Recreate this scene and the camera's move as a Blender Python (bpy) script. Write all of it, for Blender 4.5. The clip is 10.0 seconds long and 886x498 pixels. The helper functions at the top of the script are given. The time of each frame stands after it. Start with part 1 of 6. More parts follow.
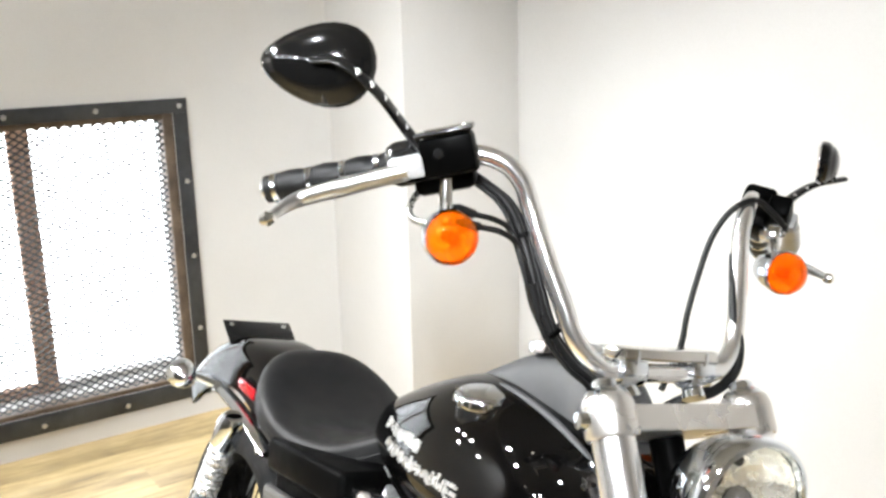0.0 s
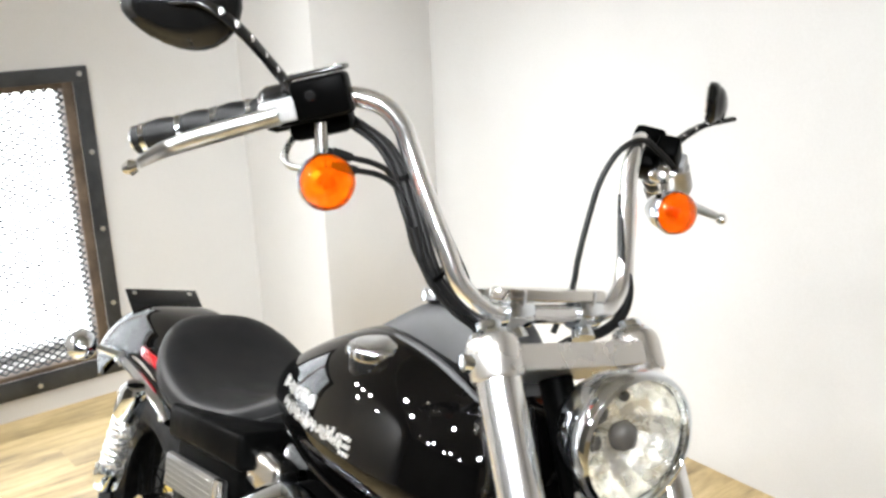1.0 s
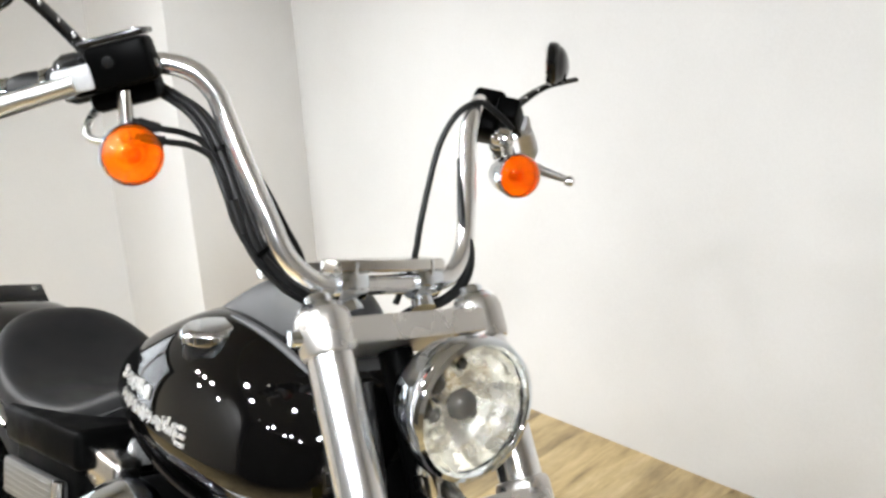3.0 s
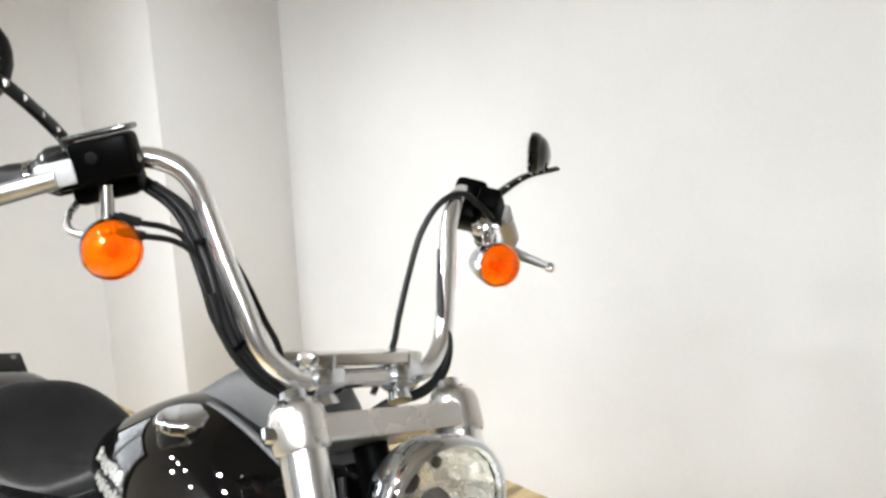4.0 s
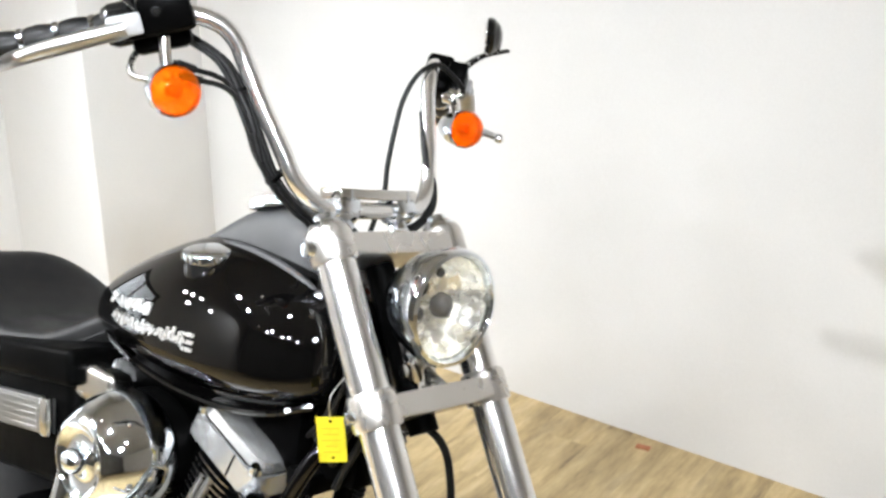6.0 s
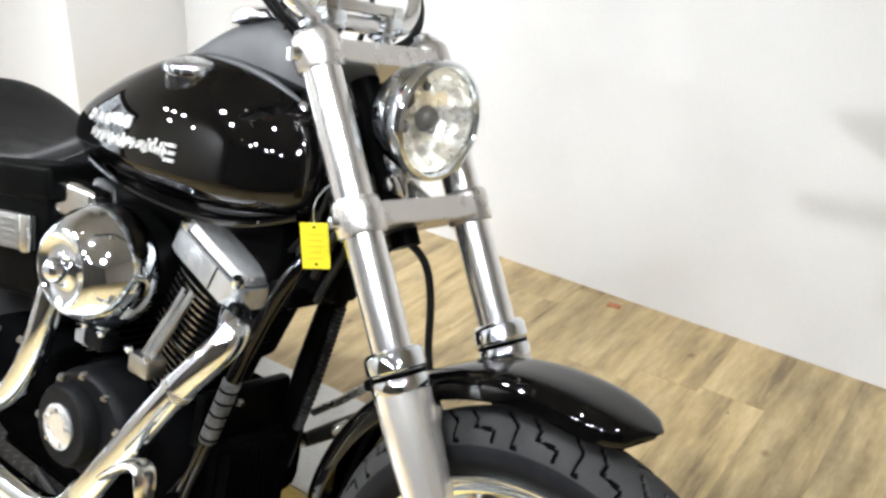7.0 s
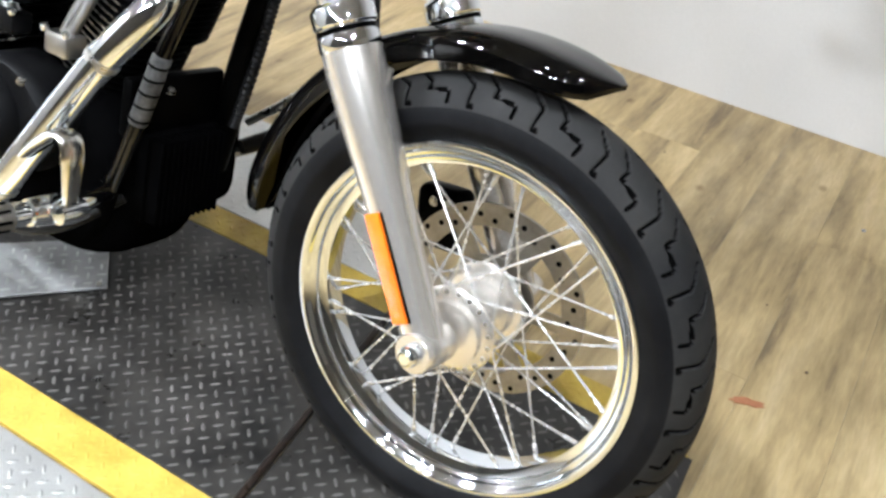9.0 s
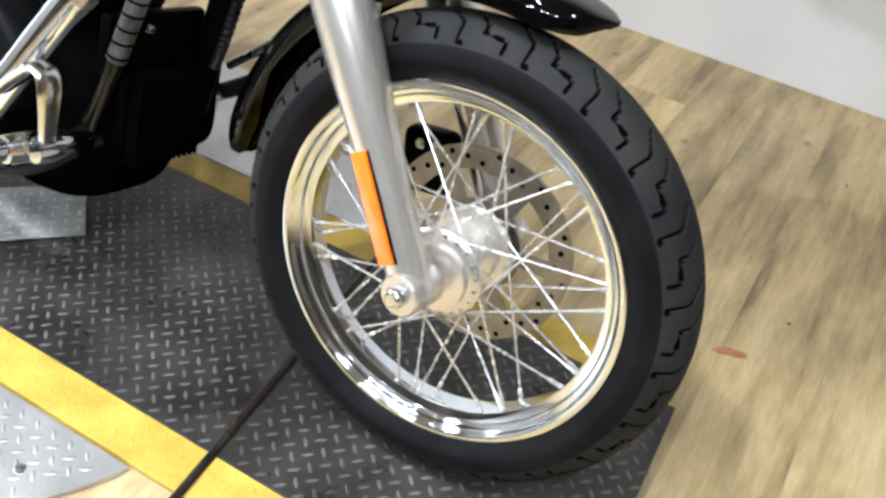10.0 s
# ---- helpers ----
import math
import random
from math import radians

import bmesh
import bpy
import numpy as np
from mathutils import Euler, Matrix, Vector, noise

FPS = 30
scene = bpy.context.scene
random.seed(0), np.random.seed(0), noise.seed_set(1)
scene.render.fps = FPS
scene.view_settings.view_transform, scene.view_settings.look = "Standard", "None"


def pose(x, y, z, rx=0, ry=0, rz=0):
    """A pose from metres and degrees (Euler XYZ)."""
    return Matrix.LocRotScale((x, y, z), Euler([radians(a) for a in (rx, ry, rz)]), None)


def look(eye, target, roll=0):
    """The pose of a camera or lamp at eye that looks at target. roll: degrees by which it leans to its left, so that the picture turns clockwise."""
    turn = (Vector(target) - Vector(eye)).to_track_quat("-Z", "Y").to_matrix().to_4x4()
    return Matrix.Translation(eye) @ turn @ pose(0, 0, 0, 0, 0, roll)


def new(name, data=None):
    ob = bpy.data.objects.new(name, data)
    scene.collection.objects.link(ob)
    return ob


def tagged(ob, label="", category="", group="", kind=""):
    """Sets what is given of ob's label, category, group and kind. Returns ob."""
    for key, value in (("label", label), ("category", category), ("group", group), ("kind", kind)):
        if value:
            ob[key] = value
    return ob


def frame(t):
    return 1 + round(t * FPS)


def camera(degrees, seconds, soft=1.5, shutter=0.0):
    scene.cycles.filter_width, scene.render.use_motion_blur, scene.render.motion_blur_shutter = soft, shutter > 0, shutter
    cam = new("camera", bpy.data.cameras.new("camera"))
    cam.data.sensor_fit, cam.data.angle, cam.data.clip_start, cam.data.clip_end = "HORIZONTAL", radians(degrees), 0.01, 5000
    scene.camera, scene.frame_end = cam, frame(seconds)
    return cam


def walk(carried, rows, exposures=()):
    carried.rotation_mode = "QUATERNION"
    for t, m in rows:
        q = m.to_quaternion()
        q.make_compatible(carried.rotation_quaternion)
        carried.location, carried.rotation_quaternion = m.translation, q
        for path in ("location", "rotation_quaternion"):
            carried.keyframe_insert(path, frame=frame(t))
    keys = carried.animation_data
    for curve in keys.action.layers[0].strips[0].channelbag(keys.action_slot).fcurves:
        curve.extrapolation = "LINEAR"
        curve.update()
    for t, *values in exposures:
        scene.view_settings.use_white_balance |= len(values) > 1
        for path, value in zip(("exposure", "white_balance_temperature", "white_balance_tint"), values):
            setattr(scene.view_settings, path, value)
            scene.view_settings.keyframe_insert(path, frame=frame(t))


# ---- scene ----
cam = camera(51.1, 10.0, soft=2.8)
PATH = [
    (0, (0.3070, -0.6533, 1.5312), (-1.3065, 0.4303, 1.0596), -1.40),
    (0.5, (0.3175, -0.6267, 1.5206), (-1.2511, 0.5325, 1.0781), -1.36),
    (1, (0.3329, -0.5916, 1.4912), (-1.1857, 0.5943, 0.9551), -2.41),
    (1.5, (0.3397, -0.5537, 1.4638), (-1.1099, 0.6933, 0.8774), -3.82),
    (2, (0.3438, -0.5323, 1.4557), (-1.0596, 0.7579, 0.8509), -3.88),
    (2.2, (0.3487, -0.5275, 1.4541), (-1.0358, 0.7843, 0.8524), -3.78),
    (3.3, (0.3539, -0.5026, 1.4712), (-1.0058, 0.8508, 0.9062), -3.07),
    (3.5, (0.3534, -0.5042, 1.4829), (-1.0147, 0.8569, 0.9577), -2.61),
    (4, (0.3604, -0.4910, 1.5079), (-1.0005, 0.8969, 1.0368), -2.06),
    (4.5, (0.3703, -0.4933, 1.5088), (-0.9895, 0.8921, 1.0274), -1.50),
    (5, (0.3852, -0.5936, 1.5068), (-0.8892, 0.8615, 0.9980), -1.25),
    (5.2, (0.3911, -0.6571, 1.5020), (-0.8401, 0.8365, 0.9987), -2.02),
    (6.3, (0.3970, -0.8433, 1.4220), (-0.6859, 0.6942, 0.7414), 0.35),
    (6.5, (0.4008, -0.8617, 1.3935), (-0.6667, 0.6671, 0.6702), 0.31),
    (7, (0.4074, -0.8477, 1.3568), (-0.6114, 0.6560, 0.5196), 2.27),
    (7.5, (0.4134, -0.8633, 1.3266), (-0.5592, 0.6335, 0.4247), 2.99),
    (8, (0.4156, -0.8775, 1.2794), (-0.4971, 0.6192, 0.3165), 4.77),
    (8.5, (0.4150, -0.9040, 1.2280), (-0.4095, 0.5545, 0.1474), 5.87),
    (9, (0.4030, -0.8919, 1.1595), (-0.3439, 0.5386, -0.0219), 6.33),
    (9.5, (0.4039, -0.9077, 1.1286), (-0.2731, 0.5164, -0.1016), 7.55),
    (10, (0.3990, -0.8989, 1.1247), (-0.2796, 0.5179, -0.1130), 7.95),
]
EXPOSURES = [(0, 0.47, 6430, 10), (1, 0.36, 6430, 10), (2, 0.22, 6400, 10), (3.5, 0.18, 6400, 10), (5, 0.21, 6400, 10), (6.5, 0.39, 6250, 10), (8, 0.39, 6150, 10), (9, 0.27, 6050, 10), (10, 0.18, 6000, 10)]
walk(cam, [(t, look(eye, target, roll)) for t, eye, target, roll in PATH], EXPOSURES)

# ---- world, daylight and lamps ----
world = bpy.data.worlds.new("world")
scene.world = world
world.use_nodes = True
sky = world.node_tree.nodes.new("ShaderNodeTexSky")
sky.sky_type, sky.sun_disc = "NISHITA", False
sky.sun_elevation, sky.sun_rotation = radians(35), radians(250)
back = world.node_tree.nodes["Background"]
world.node_tree.links.new(sky.outputs[0], back.inputs[0])
back.inputs[1].default_value = 0.12

CEIL = 3.3
# unseen ceiling spotlights, several added to brighten walls and floor: x, y, watts, aim
LAMPS = [
    (-2.70, -1.35, 305, (-0.8, 0.0, 0.1)), (-2.55, -2.05, 305, (-0.5, -0.2, 0.0)),
    (-1.20, -3.20, 125, (-1.5, 1.0, 0.3)), (0.00, -3.30, 110, (-0.3, 0.9, 0.2)), (-1.80, -0.75, 80, (-3.0, 0.9, 0.5)), (1.90, -2.20, 900, (-2.66, 1.35, 0.45)), (1.30, -1.10, 260, (0.35, -0.35, 0)), (-0.55, -1.15, 230, (-0.45, -0.50, 0)),
    (-2.30, -3.30, 420, (-3.2, -2.5, 1.2)), (-1.60, -3.55, 80, (-1.2, -1.2, 0.0)), (-0.40, -3.55, 80, (-0.5, -1.0, 0.0)), (0.80, -3.55, 80, (0.4, -1.0, 0.0)),
]
# small spotlights on the west wall: y, z
WALL_LAMPS = [(-0.92, 1.84), (-1.10, 1.95), (-1.24, 1.66), (-1.32, 2.08), (-1.80, 1.98)]


def sun_lamp():
    light = bpy.data.lights.new("sun", "SUN")
    light.energy, light.angle, light.color = 2.5, radians(0.6), (1.0, 0.95, 0.88)
    ob = new("sun", light)
    ob.matrix_world = look((-9, -3, 7), (-3.2, -0.5, 0.8))


def window_light():
    light = bpy.data.lights.new("window_daylight", "AREA")
    light.shape, light.size, light.size_y, light.energy, light.color = "RECTANGLE", 1.12, 1.03, 17.0, (0.93, 0.97, 1.0)
    ob = new("window_daylight", light)
    ob.matrix_world = look((-3.455, -0.0775, 0.70), (0, -0.0775, 0.70))


sun_lamp()
window_light()

# ---- materials ----


def material(name, color, rough=0.5, metal=0.0, coat=0.0, spec=0.5, trans=0.0, ior=1.45, emit=0.0):
    m = bpy.data.materials.new(name)
    m.use_nodes = True
    b = m.node_tree.nodes["Principled BSDF"]
    b.inputs["Base Color"].default_value = (*color, 1)
    b.inputs["Roughness"].default_value = rough
    b.inputs["Metallic"].default_value = metal
    b.inputs["Coat Weight"].default_value = coat
    b.inputs["Coat Roughness"].default_value = 0.03
    b.inputs["Coat IOR"].default_value = 1.46
    b.inputs["Specular IOR Level"].default_value = spec
    b.inputs["Transmission Weight"].default_value = trans
    b.inputs["IOR"].default_value = ior
    if emit:
        b.inputs["Emission Color"].default_value = (*color, 1)
        b.inputs["Emission Strength"].default_value = emit
    return m


def nodes_of(m):
    return m.node_tree.nodes, m.node_tree.links, m.node_tree.nodes["Principled BSDF"]


def texture_coords(m, scale=(1, 1, 1), space="Object"):
    n, l, b = nodes_of(m)
    tc, mp = n.new("ShaderNodeTexCoord"), n.new("ShaderNodeMapping")
    mp.inputs["Scale"].default_value = scale
    l.new(tc.outputs[space], mp.inputs[0])
    return mp.outputs[0]


def noise_node(m, coords, scale, detail=4.0, rough=0.6):
    n, l, b = nodes_of(m)
    t = n.new("ShaderNodeTexNoise")
    t.inputs["Scale"].default_value, t.inputs["Detail"].default_value, t.inputs["Roughness"].default_value = scale, detail, rough
    l.new(coords, t.inputs["Vector"])
    return t.outputs[0]


def ramp_node(m, fac, stops):
    n, l, b = nodes_of(m)
    r = n.new("ShaderNodeValToRGB")
    while len(r.color_ramp.elements) < len(stops):
        r.color_ramp.elements.new(0.5)
    for e, (p, c) in zip(r.color_ramp.elements, stops):
        e.position, e.color = p, (*c, 1) if len(c) == 3 else (c[0], c[0], c[0], 1)
    l.new(fac, r.inputs[0])
    return r.outputs[0]


def mix_node(m, fac, a, b_, mode="MIX"):
    n, l, b = nodes_of(m)
    x = n.new("ShaderNodeMix")
    x.data_type, x.blend_type = "RGBA", mode
    for sock, v in ((x.inputs[0], fac), (x.inputs[6], a), (x.inputs[7], b_)):
        if isinstance(v, (int, float)):
            sock.default_value = v
        elif isinstance(v, tuple):
            sock.default_value = (*v, 1)
        else:
            l.new(v, sock)
    return x.outputs[2]


def bump_node(m, height, strength=0.2, dist=0.002):
    n, l, b = nodes_of(m)
    x = n.new("ShaderNodeBump")
    x.inputs["Strength"].default_value, x.inputs["Distance"].default_value = strength, dist
    l.new(height, x.inputs["Height"])
    l.new(x.outputs[0], b.inputs["Normal"])


def worn(m, color_lo, color_hi, scale=6.0, rough=None, bump=0.0, fine=120.0, bump_dist=0.0006, grit=0.10):
    """Two scales of variation in colour and roughness, with an optional fine relief."""
    n, l, b = nodes_of(m)
    co = texture_coords(m)
    big, small = noise_node(m, co, scale), noise_node(m, co, fine, 3.0)
    col = ramp_node(m, big, [(0.3, color_lo), (0.7, color_hi)])
    col = mix_node(m, grit, col, small, "OVERLAY")
    l.new(col, b.inputs["Base Color"])
    if rough:
        l.new(ramp_node(m, noise_node(m, co, scale * 2.3), [(0.3, (rough[0],)), (0.75, (rough[1],))]), b.inputs["Roughness"])
    if bump:
        bump_node(m, small, bump, bump_dist)
    return m


CHROME = worn(material("chrome", (0.81, 0.857, 0.91), 0.06, 1.0), (0.79, 0.837, 0.892), (0.85, 0.897, 0.948), 9, (0.03, 0.09), grit=0.01)
HARD_CHROME = worn(material("hard_chrome", (0.90, 0.90, 0.90), 0.17, 0.95), (0.88, 0.88, 0.88), (0.92, 0.92, 0.92), 5, (0.15, 0.20), grit=0.01)
SATIN = worn(material("satin_aluminium", (0.70, 0.69, 0.67), 0.26, 0.82), (0.73, 0.695, 0.65), (0.81, 0.775, 0.73), 5, (0.22, 0.28), 0.02, 300, grit=0.02)
YOKE = worn(material("cast_yoke_aluminium", (0.66, 0.635, 0.605), 0.28, 0.9), (0.62, 0.595, 0.565), (0.70, 0.675, 0.645), 5, (0.26, 0.30), 0.04, 260, grit=0.02)
ROCKER = worn(material("rocker_box_aluminium", (0.60, 0.595, 0.59), 0.27, 0.8), (0.57, 0.565, 0.56), (0.63, 0.625, 0.62), 14, (0.20, 0.28), 0.08, 260, grit=0.04)
POLISHED = worn(material("polished_aluminium", (0.70, 0.69, 0.67), 0.15, 1.0), (0.66, 0.65, 0.62), (0.75, 0.74, 0.72), 12, (0.10, 0.22), grit=0.02)
GLOSS = worn(material("gloss_black_paint", (0.001, 0.001, 0.001), 0.4, 0, 0.8, 0.0), (0.0006, 0.0006, 0.0006), (0.0014, 0.0013, 0.0013), 4, (0.35, 0.45))
SHELL = worn(material("mirror_black_lacquer", (0.004, 0.004, 0.004), 0.1, spec=0.45), (0.003, 0.003, 0.003), (0.005, 0.005, 0.005), 9, (0.06, 0.14))
SCUFFED = worn(material("scuffed_grey_rubber", (0.12, 0.12, 0.122), 0.45, spec=0.45), (0.012, 0.012, 0.0125), (0.11, 0.11, 0.11), 45, (0.3, 0.55), 0.5, 400, grit=0.3)
LEVER = worn(material("dull_alloy", (0.46, 0.455, 0.44), 0.34, 1.0), (0.40, 0.395, 0.38), (0.52, 0.515, 0.50), 20, (0.28, 0.42), 0.05, 300, grit=0.05)
BRUSHED = worn(material("brushed_aluminium", (0.22, 0.217, 0.21), 0.38, 0.9), (0.20, 0.197, 0.19), (0.24, 0.237, 0.23), 6, (0.34, 0.40), 0.05, 260, grit=0.03)
BLACK = worn(material("satin_black_paint", (0.0012, 0.0012, 0.0012), 0.40, spec=0.02), (0.0008, 0.0008, 0.0008), (0.0016, 0.0016, 0.0016), 12, (0.28, 0.5))
BLACKGLOSS = worn(material("gloss_black_plastic", (0.006, 0.006, 0.006), 0.2, spec=0.4), (0.005, 0.005, 0.005), (0.008, 0.008, 0.008), 15, (0.14, 0.28))
WRINKLE = worn(material("wrinkle_black_paint", (0.05, 0.05, 0.051), 0.5, spec=0.4), (0.042, 0.042, 0.043), (0.058, 0.058, 0.059), 10, (0.42, 0.58), 0.5, 700, 0.0008)
CASE = worn(material("powder_black_casting", (0.003, 0.003, 0.0032), 0.5, spec=0.0), (0.0010, 0.0010, 0.0011), (0.002, 0.002, 0.0021), 12, (0.42, 0.6), 0.3, 500, 0.0006)
CAST = worn(material("cast_black_cover", (0.007, 0.007, 0.0075), 0.5, spec=0.1), (0.0020, 0.0020, 0.0022), (0.0040, 0.0040, 0.0044), 10, (0.42, 0.58), 0.4, 600, 0.0006)
VINYL = worn(material("black_vinyl", (0.016, 0.016, 0.0165), 0.42, spec=0.24), (0.006, 0.006, 0.0065), (0.012, 0.0118, 0.0115), 9, (0.36, 0.54), 0.45, 330, 0.0011)
RUBBER = worn(material("tyre_rubber", (0.045, 0.045, 0.046), 0.65, spec=0.14), (0.013, 0.013, 0.0135), (0.027, 0.026, 0.025), 9, (0.6, 0.8), 0.2, 380, 0.0005)
SIDEWALL = worn(material("tyre_sidewall_rubber", (0.008, 0.008, 0.0086), 0.5, spec=0.08), (0.004, 0.004, 0.0046), (0.009, 0.009, 0.0096), 14, (0.45, 0.6), 0.1, 380, 0.0004)
# unworn groove rubber, taken near black to paint in the grooves' shade
SHADED_GROOVE = material("tyre_groove_rubber", (0.002, 0.002, 0.002), 0.9, spec=0.0)
HOSE = worn(material("black_hose_rubber", (0.007, 0.007, 0.007), 0.4, spec=0.22), (0.005, 0.005, 0.005), (0.009, 0.009, 0.009), 20, (0.34, 0.5))
STEEL = worn(material("bare_steel", (0.5, 0.49, 0.47), 0.3, 1.0), (0.42, 0.41, 0.39), (0.58, 0.57, 0.54), 25, (0.2, 0.4))
ROTOR = worn(material("brake_disc_steel", (0.30, 0.275, 0.24), 0.38, 1.0), (0.25, 0.23, 0.20), (0.36, 0.33, 0.29), 30, (0.28, 0.42))
AMBER = material("amber_lens", (1.0, 0.24, 0.004), 0.02, 0, 0.3, 0.5, 0.90, 1.2)
AMBER_CORE = material("amber_lamp_bowl", (1.0, 0.90, 0.72), 0.26, 0.75)
AMBER_BULB = material("amber_bulb", (0.45, 0.07, 0.005), 0.15, 0, 0.5)
REFLECTOR = worn(material("lamp_reflector", (0.92, 0.90, 0.83), 0.26, 0.85), (0.86, 0.83, 0.72), (0.95, 0.94, 0.90), 24, (0.20, 0.34), grit=0.01)
SPOKE = worn(material("bright_spoke_steel", (0.8, 0.79, 0.77), 0.25, 0.8), (0.76, 0.75, 0.73), (0.85, 0.84, 0.82), 30, (0.2, 0.32), grit=0.02)
REFLEX = worn(material("amber_reflector", (0.85, 0.17, 0.006), 0.2, 0, 0.6), (0.80, 0.15, 0.005), (0.90, 0.20, 0.008), 40, None, 0.3, 900, 0.0006)
RED = material("red_lens", (0.35, 0.005, 0.01), 0.12, 0, 0.8, 0.5, 0.2)
GLASS = material("clear_glass", (1, 1, 1), 0.01, 0, 0, 0.5, 1.0, 1.3)
MIRROR = material("mirror_glass", (0.9, 0.9, 0.9), 0.01, 1.0)
LAMP_DARK = material("lamp_projector", (0.085, 0.08, 0.073), 0.25, 0.3)
GREY_PLASTIC = worn(material("grey_switch_plastic", (0.34, 0.34, 0.34), 0.4), (0.31, 0.31, 0.31), (0.37, 0.37, 0.37), 30, (0.35, 0.5))
TAG = worn(material("yellow_tag_card", (0.60, 0.51, 0.015), 0.5), (0.56, 0.475, 0.014), (0.64, 0.55, 0.02), 30, (0.45, 0.6))
TAG_INK = material("tag_ink", (0.46, 0.39, 0.012), 0.6)
EMBLEM = worn(material("silver_emblem", (0.5, 0.49, 0.475), 0.35, 0.7), (0.40, 0.40, 0.385), (0.60, 0.59, 0.575), 60, (0.2, 0.4))
WALL = worn(material("white_wall_paint", (0.635, 0.62, 0.60), 0.6), (0.605, 0.59, 0.57), (0.665, 0.65, 0.63), 1.1, (0.5, 0.68), 0.12, 160, 0.0008)
DARKWALL = worn(material("grey_showroom_wall", (0.22, 0.215, 0.21), 0.7), (0.19, 0.185, 0.18), (0.25, 0.245, 0.24), 1.0, (0.6, 0.8))
BEIGEWALL = worn(material("beige_showroom_wall", (0.60, 0.57, 0.53), 0.7), (0.56, 0.53, 0.49), (0.64, 0.61, 0.57), 1.0, (0.6, 0.8))
CEILING = worn(material("grey_ceiling_paint", (0.40, 0.39, 0.372), 0.8), (0.37, 0.36, 0.342), (0.43, 0.42, 0.402), 0.9, (0.7, 0.9))
FRAME_STEEL = worn(material("dark_window_steel", (0.05, 0.052, 0.055), 0.4, 0.4), (0.035, 0.036, 0.038), (0.075, 0.078, 0.08), 7, (0.3, 0.5))
OLD_WOOD = worn(material("old_brown_wood", (0.12, 0.085, 0.06), 0.6), (0.07, 0.05, 0.036), (0.18, 0.13, 0.09), 9, (0.5, 0.7), 0.3, 90, 0.001)
RED_WOOD = worn(material("red_brown_wood", (0.58, 0.37, 0.27), 0.55), (0.50, 0.31, 0.22), (0.64, 0.42, 0.31), 8, (0.5, 0.65), 0.2, 80)
SCREW = material("zinc_screw", (0.6, 0.6, 0.58), 0.3, 1.0)
TREAD_BLACK = worn(material("black_tread_plate", (0.03, 0.03, 0.032), 0.36, spec=0.5), (0.003, 0.003, 0.003), (0.052, 0.048, 0.043), 4.4, (0.24, 0.46), 0.25, 240, grit=0.2)
# worn bar tops, made lighter than the plate to paint in their highlights
TREAD_BAR_GLINT = worn(material("worn_glinting_bars", (0.09, 0.09, 0.09), 0.32), (0.010, 0.010, 0.010), (0.165, 0.157, 0.146), 5.0, (0.24, 0.44), 0.2, 260, grit=0.2)
TREAD_SILVER = worn(material("silver_tread_plate", (0.52, 0.52, 0.51), 0.38, 0.75), (0.43, 0.43, 0.42), (0.60, 0.60, 0.585), 6, (0.32, 0.48), 0.1, 240)
PAD_SILVER = worn(material("scuffed_bare_alloy", (0.25, 0.25, 0.245), 0.42, 0.3), (0.20, 0.20, 0.196), (0.37, 0.37, 0.363), 14, (0.34, 0.50), 0.15, 240)
YELLOW = worn(material("yellow_safety_paint", (0.52, 0.36, 0.06), 0.5), (0.38, 0.255, 0.035), (0.56, 0.40, 0.07), 13, (0.40, 0.6), 0.2, 150, grit=0.22)
RUSTY = worn(material("rusty_black_steel", (0.02, 0.016, 0.014), 0.35, 0.3, spec=0.5), (0.005, 0.004, 0.004), (0.035, 0.024, 0.018), 22, (0.22, 0.5), 0.5, 160, 0.001, grit=0.2)
STAIN = worn(material("red_floor_mark", (0.40, 0.15, 0.07), 0.6), (0.34, 0.12, 0.05), (0.46, 0.2, 0.1), 30)
LAMP_WHITE = material("lamp_diffuser", (1.0, 0.93, 0.82), 0.5, emit=14.0)
BACKDROP = material("bright_daylight_backdrop", (0.95, 0.98, 1.0), 0.9, emit=0.72)


